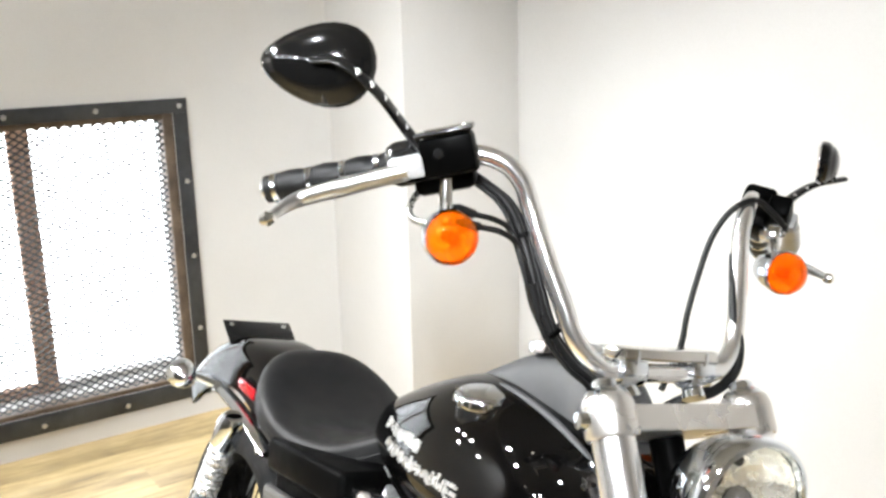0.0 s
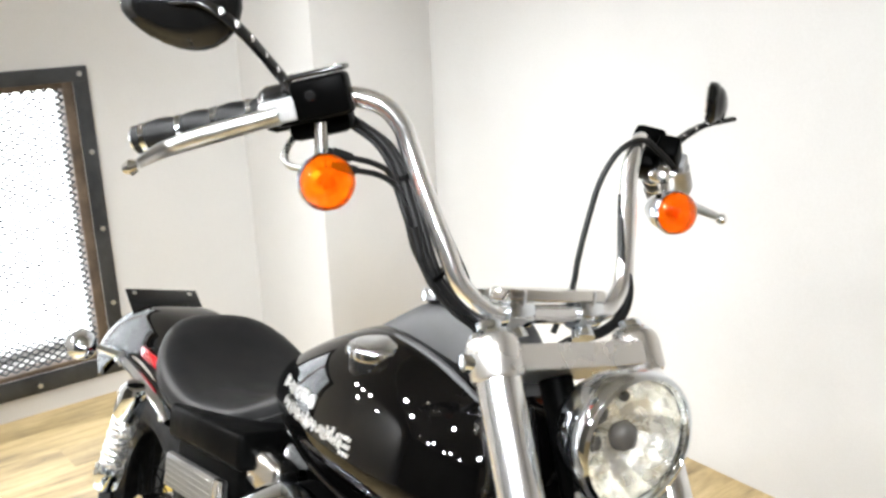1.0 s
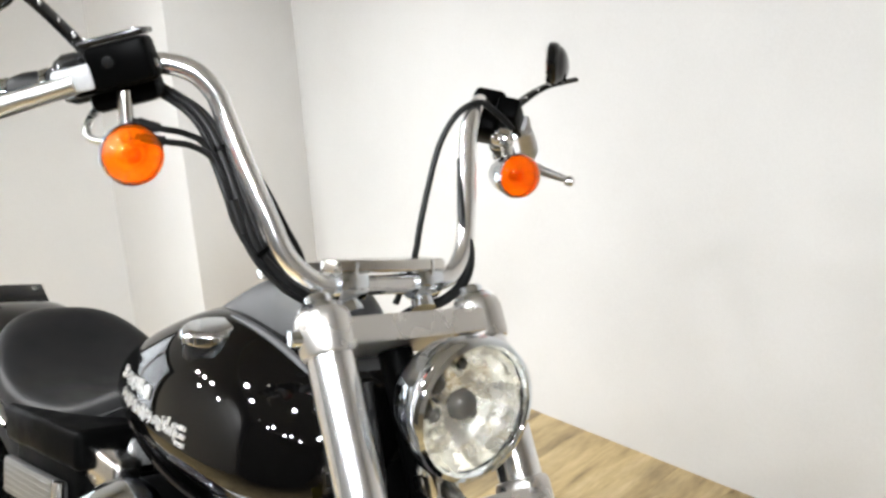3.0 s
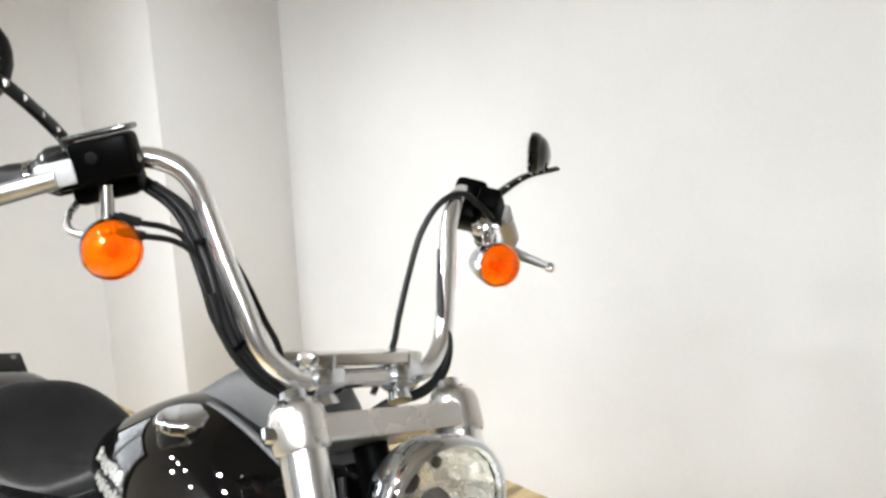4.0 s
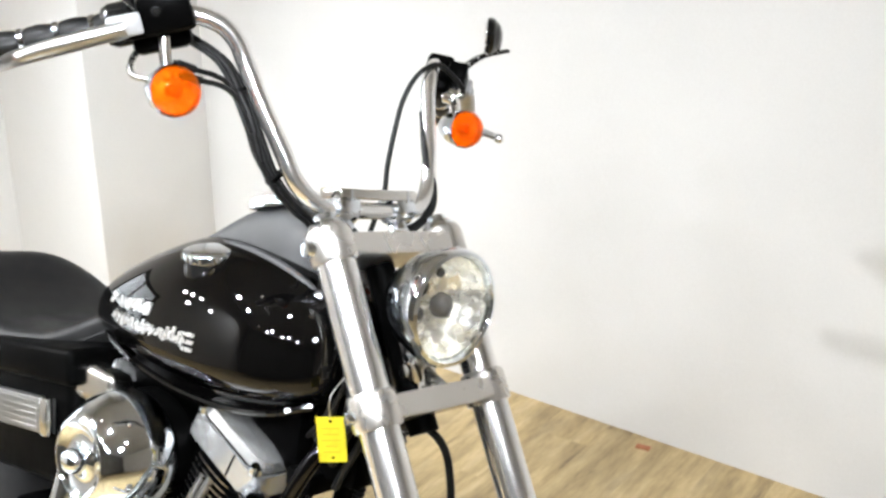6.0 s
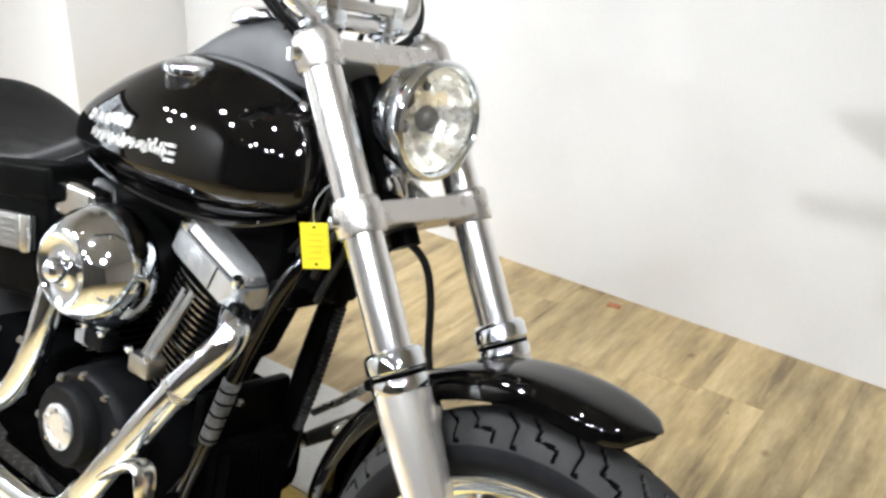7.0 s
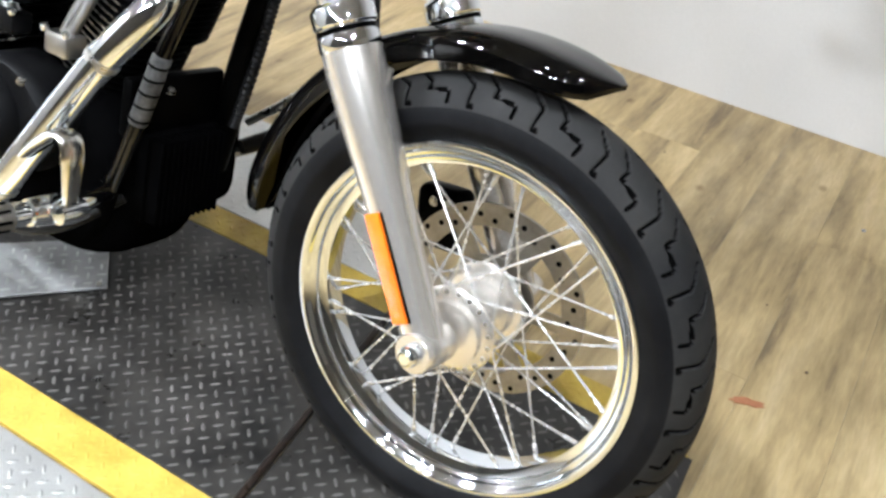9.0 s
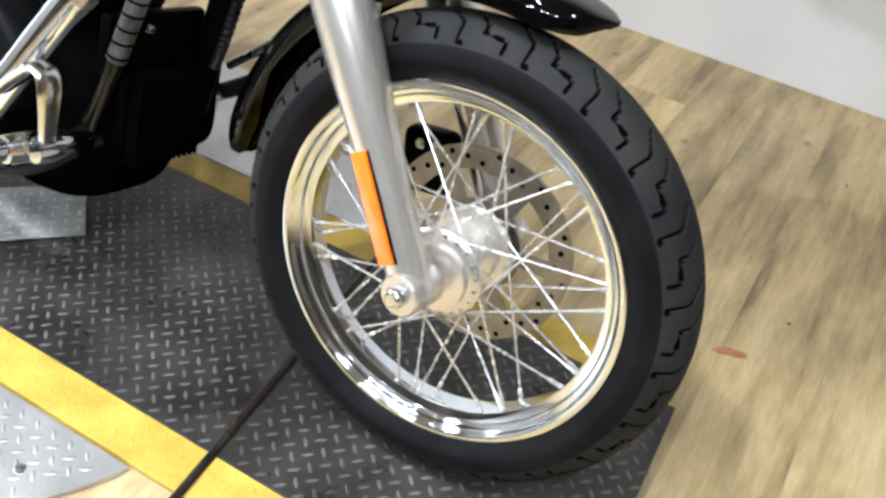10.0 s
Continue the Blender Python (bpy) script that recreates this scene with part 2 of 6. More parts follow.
def wood_floor():
    m = material("oak_plank", (0.4, 0.3, 0.18), 0.4)
    n, l, b = nodes_of(m)
    co = texture_coords(m, (9.0, 1.0, 1.0), "Object")
    info = n.new("ShaderNodeObjectInfo")
    add = n.new("ShaderNodeVectorMath")
    add.operation = "ADD"
    scl = n.new("ShaderNodeVectorMath")
    scl.operation = "SCALE"
    scl.inputs[3].default_value = 40.0
    comb = n.new("ShaderNodeCombineXYZ")
    for i in range(3):
        l.new(info.outputs["Random"], comb.inputs[i])
    l.new(comb.outputs[0], scl.inputs[0])
    l.new(co, add.inputs[0])
    l.new(scl.outputs[0], add.inputs[1])
    grain, fine = noise_node(m, add.outputs[0], 2.0, 7, 0.68), noise_node(m, add.outputs[0], 26, 3)
    wide_co = n.new("ShaderNodeVectorMath")
    wide_co.operation = "MULTIPLY"
    wide_co.inputs[1].default_value = (0.3, 1.0, 1.0)
    l.new(add.outputs[0], wide_co.inputs[0])
    patch = noise_node(m, wide_co.outputs[0], 2.4, 4, 0.6)
    base = ramp_node(m, grain, [(0.30, (0.20, 0.145, 0.078)), (0.42, (0.41, 0.305, 0.150)), (0.52, (0.52, 0.395, 0.200)), (0.68, (0.64, 0.505, 0.285))])
    dark = ramp_node(m, patch, [(0.28, (0.50, 0.49, 0.50)), (0.42, (0.80, 0.79, 0.78)), (0.58, (1.0, 1.0, 1.0))])
    col = mix_node(m, 1.0, base, dark, "MULTIPLY")
    vary = ramp_node(m, info.outputs["Random"], [(0.0, (0.86, 0.85, 0.84)), (1.0, (1.06, 1.04, 1.0))])
    col = mix_node(m, 0.8, col, vary, "MULTIPLY")
    # knots: rare small dark rings, drawn out along the grain
    knot = n.new("ShaderNodeTexVoronoi")
    knot.inputs["Scale"].default_value = 3.4
    squeeze = n.new("ShaderNodeVectorMath")
    squeeze.operation = "MULTIPLY"
    squeeze.inputs[1].default_value = (0.16, 1.0, 1.0)
    l.new(add.outputs[0], squeeze.inputs[0])
    l.new(squeeze.outputs[0], knot.inputs["Vector"])
    spot = ramp_node(m, knot.outputs["Distance"], [(0.0, (0.42, 0.36, 0.30)), (0.035, (0.60, 0.54, 0.46)), (0.07, (1.0, 1.0, 1.0))])
    col = mix_node(m, 0.85, col, spot, "MULTIPLY")
    col = mix_node(m, 0.22, col, fine, "OVERLAY")
    l.new(col, b.inputs["Base Color"])
    l.new(ramp_node(m, patch, [(0.3, (0.34,)), (0.7, (0.46,))]), b.inputs["Roughness"])
    bump_node(m, fine, 0.18, 0.0006)
    return m


WOOD = wood_floor()

# ---- mesh tools ----
V = Vector


def mesh_of(bm, name, smooth=True, mat=None):
    bmesh.ops.recalc_face_normals(bm, faces=bm.faces)
    me = bpy.data.meshes.new(name)
    bm.to_mesh(me)
    bm.free()
    if smooth:
        me.shade_smooth()
        me.set_sharp_from_angle(angle=radians(38))
    if mat:
        me.materials.append(mat)
    return me


def part(name, bm, mat, parent, label="", at=None, smooth=True):
    """Links a bmesh as one mesh object under a thing or part; at: the frame its numbers are in."""
    ob = new(name, mesh_of(bm, name, smooth, mat))
    # no deeper than thing > part > sub-part
    while parent is not None and parent.parent is not None and parent.parent.parent is not None:
        parent = parent.parent
    ob.parent = parent
    if parent is not None:
        # every part is laid out in its own frame; parents stand still
        ob.matrix_parent_inverse = WORLD_OF[parent.name].inverted()
    m = at if at is not None else Matrix.Identity(4)
    ob.matrix_basis = m
    WORLD_OF[ob.name] = m
    return tagged(ob, label)


WORLD_OF = {}


def thing(name, loc, label, category, group="", kind=""):
    ob = new(name)
    ob.matrix_basis = Matrix.Translation(loc)
    ob.empty_display_size = 0.1
    WORLD_OF[ob.name] = Matrix.Translation(loc)
    return tagged(ob, label, category, group, kind)


def solid(name, bm, mat, label, category="", group="", kind="", at=None, smooth=True):
    """A thing or piece of the setting that is one mesh."""
    ob = new(name, mesh_of(bm, name, smooth, mat))
    m = at if at is not None else Matrix.Identity(4)
    ob.matrix_basis = m
    WORLD_OF[ob.name] = m
    return tagged(ob, label, category, group, kind)


def box(x0, x1, y0, y1, z0, z1, bevel=0.0, bm=None, seg=2, turn=None):
    own = bmesh.new()
    bmesh.ops.create_cube(own, size=1)
    for v in own.verts:
        v.co = V(((x0 + x1) / 2 + v.co.x * (x1 - x0), (y0 + y1) / 2 + v.co.y * (y1 - y0), (z0 + z1) / 2 + v.co.z * (z1 - z0)))
    if bevel:
        bmesh.ops.bevel(own, geom=own.edges[:], offset=bevel, segments=seg, affect="EDGES", profile=0.5)
    if turn is not None:
        own.transform(turn)
    return join(bm, own)


def join(bm, other):
    if bm is None:
        return other
    me = bpy.data.meshes.new("join")
    other.to_mesh(me)
    other.free()
    bm.from_mesh(me)
    bpy.data.meshes.remove(me)
    return bm


def spline(points, steps=8):
    """A smooth curve through points, as a list of vectors."""
    p = [V(q) for q in points]
    p = [p[0] * 2 - p[1]] + p + [p[-1] * 2 - p[-2]]
    out = []
    for i in range(1, len(p) - 2):
        a, b, c, d = p[i - 1 : i + 3]
        for k in range(steps):
            t = k / steps
            out.append(0.5 * ((2 * b) + (c - a) * t + (2 * a - 5 * b + 4 * c - d) * t * t + (3 * b - a - 3 * c + d) * t**3))
    return out + [p[-2]]


def tube(points, radius, segs=16, bm=None, caps=True, steps=0, flat=1.0):
    """A round bar along points; radius: a number or one for each point (spread along the curve)."""
    pts = spline(points, steps) if steps else [V(q) for q in points]
    n = len(pts)
    rad = [radius] * n if isinstance(radius, (int, float)) else np.interp(np.linspace(0, 1, n), np.linspace(0, 1, len(radius)), radius).tolist()
    own = bmesh.new()
    tang = [(pts[min(i + 1, n - 1)] - pts[max(i - 1, 0)]).normalized() for i in range(n)]
    side = tang[0].cross(V((0, 0, 1)))
    if side.length < 0.05:
        side = tang[0].cross(V((1, 0, 0)))
    side.normalize()
    rings = []
    for p, t, r in zip(pts, tang, rad):
        side = (side - t * side.dot(t)).normalized()
        up = t.cross(side)
        rings.append([own.verts.new(p + r * (math.cos(2 * math.pi * k / segs) * side + flat * math.sin(2 * math.pi * k / segs) * up)) for k in range(segs)])
    for a, b in zip(rings, rings[1:]):
        for k in range(segs):
            own.faces.new((a[k], a[(k + 1) % segs], b[(k + 1) % segs], b[k]))
    if caps:
        own.faces.new(rings[0][::-1])
        own.faces.new(rings[-1])
    return join(bm, own)


def frame_along(axis):
    z = V(axis).normalized()
    x = z.cross(V((0, 1, 0)))
    if x.length < 0.05:
        x = z.cross(V((1, 0, 0)))
    x.normalize()
    return x, z.cross(x), z


def lathe(profile, origin=(0, 0, 0), axis=(0, 0, 1), segs=32, bm=None, closed=False, squash=1.0):
    """Turns (radius, height) pairs round an axis through origin."""
    x, y, z = frame_along(axis)
    own, o, rings = bmesh.new(), V(origin), []
    for r, h in profile:
        if r < 1e-6:
            rings.append([own.verts.new(o + z * h)])
        else:
            rings.append([own.verts.new(o + z * h + r * (math.cos(2 * math.pi * k / segs) * x + squash * math.sin(2 * math.pi * k / segs) * y)) for k in range(segs)])
    pairs = list(zip(rings, rings[1:]))
    if closed:
        pairs.append((rings[-1], rings[0]))
    for a, b in pairs:
        for k in range(segs):
            k2 = (k + 1) % segs
            if len(a) == 1 and len(b) > 1:
                own.faces.new((a[0], b[k2], b[k]))
            elif len(b) == 1 and len(a) > 1:
                own.faces.new((a[k], a[k2], b[0]))
            elif len(a) > 1:
                own.faces.new((a[k], a[k2], b[k2], b[k]))
    return join(bm, own)


def loft(rings, bm=None, caps=True, wrap=True):
    own = bmesh.new()
    rows = [[own.verts.new(V(p)) for p in ring] for ring in rings]
    n = len(rows[0])
    for a, b in zip(rows, rows[1:]):
        for k in range(n if wrap else n - 1):
            k2 = (k + 1) % n
            own.faces.new((a[k], a[k2], b[k2], b[k]))
    if caps and wrap:
        own.faces.new(rows[0][::-1])
        own.faces.new(rows[-1])
    return join(bm, own)


def extrude_outline(outline, thick, to_point, bm=None, bevel=0.0, seg=2):
    """A plate from a closed 2D outline; to_point(u, v, w) gives the 3D place, w from -thick/2 to thick/2."""
    own = bmesh.new()
    a = [own.verts.new(V(to_point(u, v, -thick / 2))) for u, v in outline]
    b = [own.verts.new(V(to_point(u, v, thick / 2))) for u, v in outline]
    n = len(outline)
    fa, fb = own.faces.new(a[::-1]), own.faces.new(b)
    for k in range(n):
        own.faces.new((a[k], a[(k + 1) % n], b[(k + 1) % n], b[k]))
    if bevel:
        bmesh.ops.bevel(own, geom=list(set(fa.edges) | set(fb.edges)), offset=bevel, segments=seg, affect="EDGES", profile=0.5)
    return join(bm, own)


def bolt(origin, axis, r=0.007, h=0.006, bm=None):
    return lathe([(0, h), (r * 0.55, h), (r * 0.62, h * 0.55), (r * 0.9, h * 0.5), (r, 0.0), (r, -0.004), (0, -0.004)], origin, axis, 10, bm)

# ---- the room ----
FLOOR = -0.012
X_WIN, Y_WALL, X_CHASE, Y_CHASE = -3.23, 1.645, -2.63, 1.16
X_EAST, Y_SOUTH = 4.6, -4.2
WIN = (-0.70, 0.545, 0.072, 1.280)  # outer edges of the steel frame: y, y, z, z
HOLE = (WIN[0] + 0.055, WIN[1] - 0.055, WIN[2] + 0.072, WIN[3] - 0.055)

floor = solid("floor", box(X_WIN - 0.3, X_EAST + 0.3, Y_SOUTH - 0.3, Y_WALL + 0.3, FLOOR - 0.12, FLOOR - 0.006), WOOD, "pale brown oak-look plank floor", "floor", kind="structure")
solid("ceiling", box(X_WIN - 0.3, X_EAST + 0.3, Y_SOUTH - 0.3, Y_WALL + 0.3, CEIL, CEIL + 0.12), CEILING, "grey painted showroom ceiling", "ceiling", kind="structure")
far_wall = box(X_CHASE - 0.1, X_EAST + 0.2, Y_WALL, Y_WALL + 0.2, FLOOR - 0.05, CEIL)
for v in far_wall.verts:
    v.co.y -= 0.04 * v.co.x  # the wall runs a little out of square with the lift
solid("wall_north", far_wall, WALL, "plain white painted wall behind the motorcycle", "wall", kind="structure")
chase = box(X_WIN, X_CHASE, Y_CHASE, Y_WALL + 0.2, FLOOR - 0.05, CEIL, 0.006)
for v in chase.verts:
    if v.co.y > Y_WALL and v.co.x > X_CHASE - 0.1:
        v.co.x -= 0.075  # its side runs a little out of square
solid("wall_chase", chase, WALL, "white painted boxed-out corner of the wall", "wall", kind="structure")
solid("wall_east", box(X_EAST, X_EAST + 0.2, Y_SOUTH, Y_WALL, FLOOR - 0.05, CEIL), BEIGEWALL, "plain beige showroom wall", "wall", kind="structure")
solid("wall_south", box(X_WIN - 0.2, X_EAST + 0.2, Y_SOUTH - 0.2, Y_SOUTH, FLOOR - 0.05, CEIL), DARKWALL, "plain grey showroom wall", "wall", kind="structure")


def window_wall():
    x0, x1 = X_WIN - 0.24, X_WIN
    bm = box(x0, x1, Y_SOUTH, HOLE[0], FLOOR - 0.05, CEIL)
    box(x0, x1, HOLE[1], Y_WALL + 0.2, FLOOR - 0.05, CEIL, bm=bm)
    box(x0, x1, HOLE[0], HOLE[1], FLOOR - 0.05, HOLE[2], bm=bm)
    box(x0, x1, HOLE[0], HOLE[1], HOLE[3], CEIL, bm=bm)
    solid("wall_west", bm, WALL, "white painted wall with a meshed window opening", "wall", kind="structure")


window_wall()


def window():
    y0, y1, z0, z1 = WIN
    a, b, c, d = HOLE
    x = X_WIN
    win = thing("window_1", (x, (y0 + y1) / 2, z0), "low window with dark steel frame and expanded metal mesh", "window", kind="structure")
    # steel flat frame screwed on the wall face
    for n, o in (("frame_top", (y0, y1, d, z1)), ("frame_bottom", (y0, y1, z0, c)), ("frame_side", (b, y1, c, d)), ("frame_side", (y0, a, c, d))):
        part(n, box(x + 0.002, x + 0.012, o[0], o[1], o[2], o[3], 0.0015), FRAME_STEEL, win, "dark blued steel flat bar")
    for yy in np.arange(y1 - 0.03, y0, -0.31).tolist():
        for zz in (z0 + 0.028, z1 - 0.028):
            part("screw", bolt((x + 0.012, yy, zz), (1, 0, 0), 0.010, 0.004), SCREW, win)
    for zz in (0.36, 0.66, 0.96):
        for yy in (y1 - 0.024, y0 + 0.024):
            part("screw", bolt((x + 0.012, yy, zz), (1, 0, 0), 0.010, 0.004), SCREW, win)
    # wooden lining behind the steel
    t = 0.038
    for n, o in (("jamb", (b - t, b, c, d)), ("jamb", (a, a + t, c, d)), ("head", (a + t, b - t, d - 0.022, d)), ("sill_board", (a + t, b - t, c, c + 0.018))):
        part(n, box(x - 0.075, x - 0.001, o[0], o[1], o[2], o[3], 0.002), OLD_WOOD, win, "old dark brown wood lining")
    part("window_sill", box(x - 0.235, x - 0.078, a + 0.001, b - 0.001, c, c + 0.02, 0.003), WALL, win, "white painted inner sill")
    my = -0.042
    part("mullion", box(x - 0.20, x - 0.15, my - 0.037, my + 0.037, c + 0.02, d, 0.004), RED_WOOD, win, "red-brown wooden mullion")
    part("sash_rail", box(x - 0.20, x - 0.16, a, my - 0.039, c + 0.02, c + 0.06, 0.004), RED_WOOD, win)
    part("sash_rail", box(x - 0.20, x - 0.16, my + 0.039, b, c + 0.02, c + 0.045, 0.004), WALL, win)
    for p0, p1 in ((a, my - 0.037), (my + 0.037, b)):
        pane = part("pane", box(x - 0.183, x - 0.179, p0 + 0.002, p1 - 0.002, c + 0.06, d - 0.002), GLASS, win, "clear window glass", smooth=False)
        pane.visible_shadow = False
    # expanded metal: two crossing families of slanted strands
    bm = bmesh.new()
    px, pz = 0.039, 0.0255
    xm = x - 0.020
    w, h = b - a - 2 * t, d - c - 0.04
    y_a, z_a = a + t, c + 0.018
    slope = pz / px
    k = -int(h / pz) - 1
    while k * px < w:
        for sgn in (1, -1):
            # line y = k*px + s, z = slope * s, clipped to the opening
            s0, s1 = max(0.0, -k * px), min(h / slope, w - k * px)
            if s1 - s0 > 0.01:
                ya, yb = (k * px + s0, k * px + s1)
                if sgn < 0:
                    ya, yb = w - ya, w - yb
                pa, pb = V((xm + 0.0015 * sgn, y_a + ya, z_a + slope * s0)), V((xm + 0.0015 * sgn, y_a + yb, z_a + slope * s1))
                tube([pa, pb], 0.0034, 4, bm, caps=False)
        k += 1
    mesh = part("wire_mesh", bm, FRAME_STEEL, win, "dark expanded metal mesh", smooth=False)
    tagged(mesh, kind="stuff")


window()
solid("backdrop", box(-5.2, -5.15, -5.0, 4.5, -1.8, 4.5), BACKDROP, "bright daylight outside the window", "backdrop", kind="structure")
solid("ground", box(-5.15, X_WIN - 0.25, -5.0, 4.5, -1.6, -1.3), TREAD_SILVER, "pale paving outside the window", "ground", kind="structure")


def downlights():
    for x, y, watts, aim in LAMPS:
        eye = V((x, y, CEIL - 0.16))
        way = (V(aim) - eye).normalized()
        lamp = thing("ceiling_spotlight", (x, y, CEIL), "unseen white ceiling spotlight with a round glowing face", "lamp", "ceiling spotlights")
        part("stem", lathe([(0, 0), (0.05, 0), (0.05, -0.02), (0.012, -0.025), (0.012, -0.12), (0, -0.12)], (x, y, CEIL), (0, 0, 1), 20), FRAME_STEEL, lamp)
        part("housing", lathe([(0.058, 0.0), (0.064, 0.0), (0.064, -0.09), (0.045, -0.12), (0, -0.12)], eye, way, 24), FRAME_STEEL, lamp)
        part("diffuser", lathe([(0, -0.012), (0.058, -0.012), (0.058, -0.016), (0, -0.016)], eye, way, 24), LAMP_WHITE, lamp, "glowing white lamp face")
        light = bpy.data.lights.new("spot", "SPOT")
        light.energy, light.spot_size, light.spot_blend, light.shadow_soft_size, light.color = watts, radians(84 if y < -3 else 29 if y < -2.15 and x > 0 else 62 if x > -1 else 96 if x < -2.5 else 74), 0.9, 0.22 if x > 1.5 else 0.07 if y < -3 else 0.06, (0.945, 0.977, 1.0)
        ob = new("spot_light", light)
        ob.matrix_world = look(eye + way * 0.02, eye + way)
    for y, z in WALL_LAMPS:
        eye, way = V((X_WIN + 0.10, y, z)), V((1.0, 0.35, -0.25)).normalized()
        lamp = thing("wall_spotlight", (X_WIN, y, z), "small white wall spotlight with a glowing face", "lamp", "wall spotlights")
        part("stem", tube([(X_WIN, y, z), eye - way * 0.05], 0.010, 10), FRAME_STEEL, lamp)
        part("housing", lathe([(0.030, 0.0), (0.034, 0.0), (0.034, -0.05), (0.022, -0.07), (0, -0.07)], eye, way, 20), FRAME_STEEL, lamp)
        part("diffuser", lathe([(0, -0.006), (0.030, -0.006), (0.030, -0.009), (0, -0.009)], eye, way, 20), LAMP_WHITE, lamp, "glowing white lamp face")
        light = bpy.data.lights.new("wall_spot", "SPOT")
        light.energy, light.spot_size, light.spot_blend, light.shadow_soft_size, light.color = 22, radians(110), 0.8, 0.03, (1.0, 0.97, 0.93)
        ob = new("wall_spot_light", light)
        ob.matrix_world = look(eye + way * 0.01, eye + way)


downlights()


# ---- the lift in the floor ----
def tread_bumps(inside, x0, x1, y0, y1, z, pitch=0.0338, length=0.0250, wide=0.0072, high=0.0018):
    """Raised lens-shaped bars of a tread plate: a square grid, with bars of the other slant in the middle of each field."""
    verts, faces = [], []
    nx, ny = int(2 * (x1 - x0) / pitch), int(2 * (y1 - y0) / pitch)
    for i in range(nx + 1):
        for j in range(ny + 1):
            if (i + j) % 2:
                continue
            cx, cy = x0 + i * pitch / 2, y0 + j * pitch / 2
            ang = radians(-45 if i % 2 else 45)
            if not inside(cx, cy):
                continue
            ux, uy = math.cos(ang), math.sin(ang)
            base = len(verts)
            for s, w, h in ((-1, 0, 0), (-0.35, -1, 0), (0.35, -1, 0), (1, 0, 0), (0.35, 1, 0), (-0.35, 1, 0), (-0.4, 0, 1), (0.4, 0, 1)):
                lx, ly = s * length / 2, w * wide / 2
                verts.append((cx + lx * ux - ly * uy, cy + lx * uy + ly * ux, z - 0.0004 + h * high))
            for f in ((0, 1, 6), (1, 2, 7, 6), (2, 3, 7), (3, 4, 7), (4, 5, 6, 7), (5, 0, 6)):
                faces.append([base + k for k in f])
    me = bpy.data.meshes.new("tread")
    me.from_pydata(verts, [], faces)
    return me


def tread_part(parent, mat, inside, x0, x1, y0, y1, z=0.0):
    me = tread_bumps(inside, x0, x1, y0, y1, z)
    me.materials.append(mat)
    me.shade_smooth()
    ob = new("tread_pattern", me)
    ob.parent = parent
    ob.matrix_parent_inverse = WORLD_OF[parent.name].inverted()
    WORLD_OF[ob.name] = Matrix.Identity(4)
    return tagged(ob, "raised bars of the tread plate", kind="stuff")


def seam_x(y):
    return -0.27 - 0.115 * y


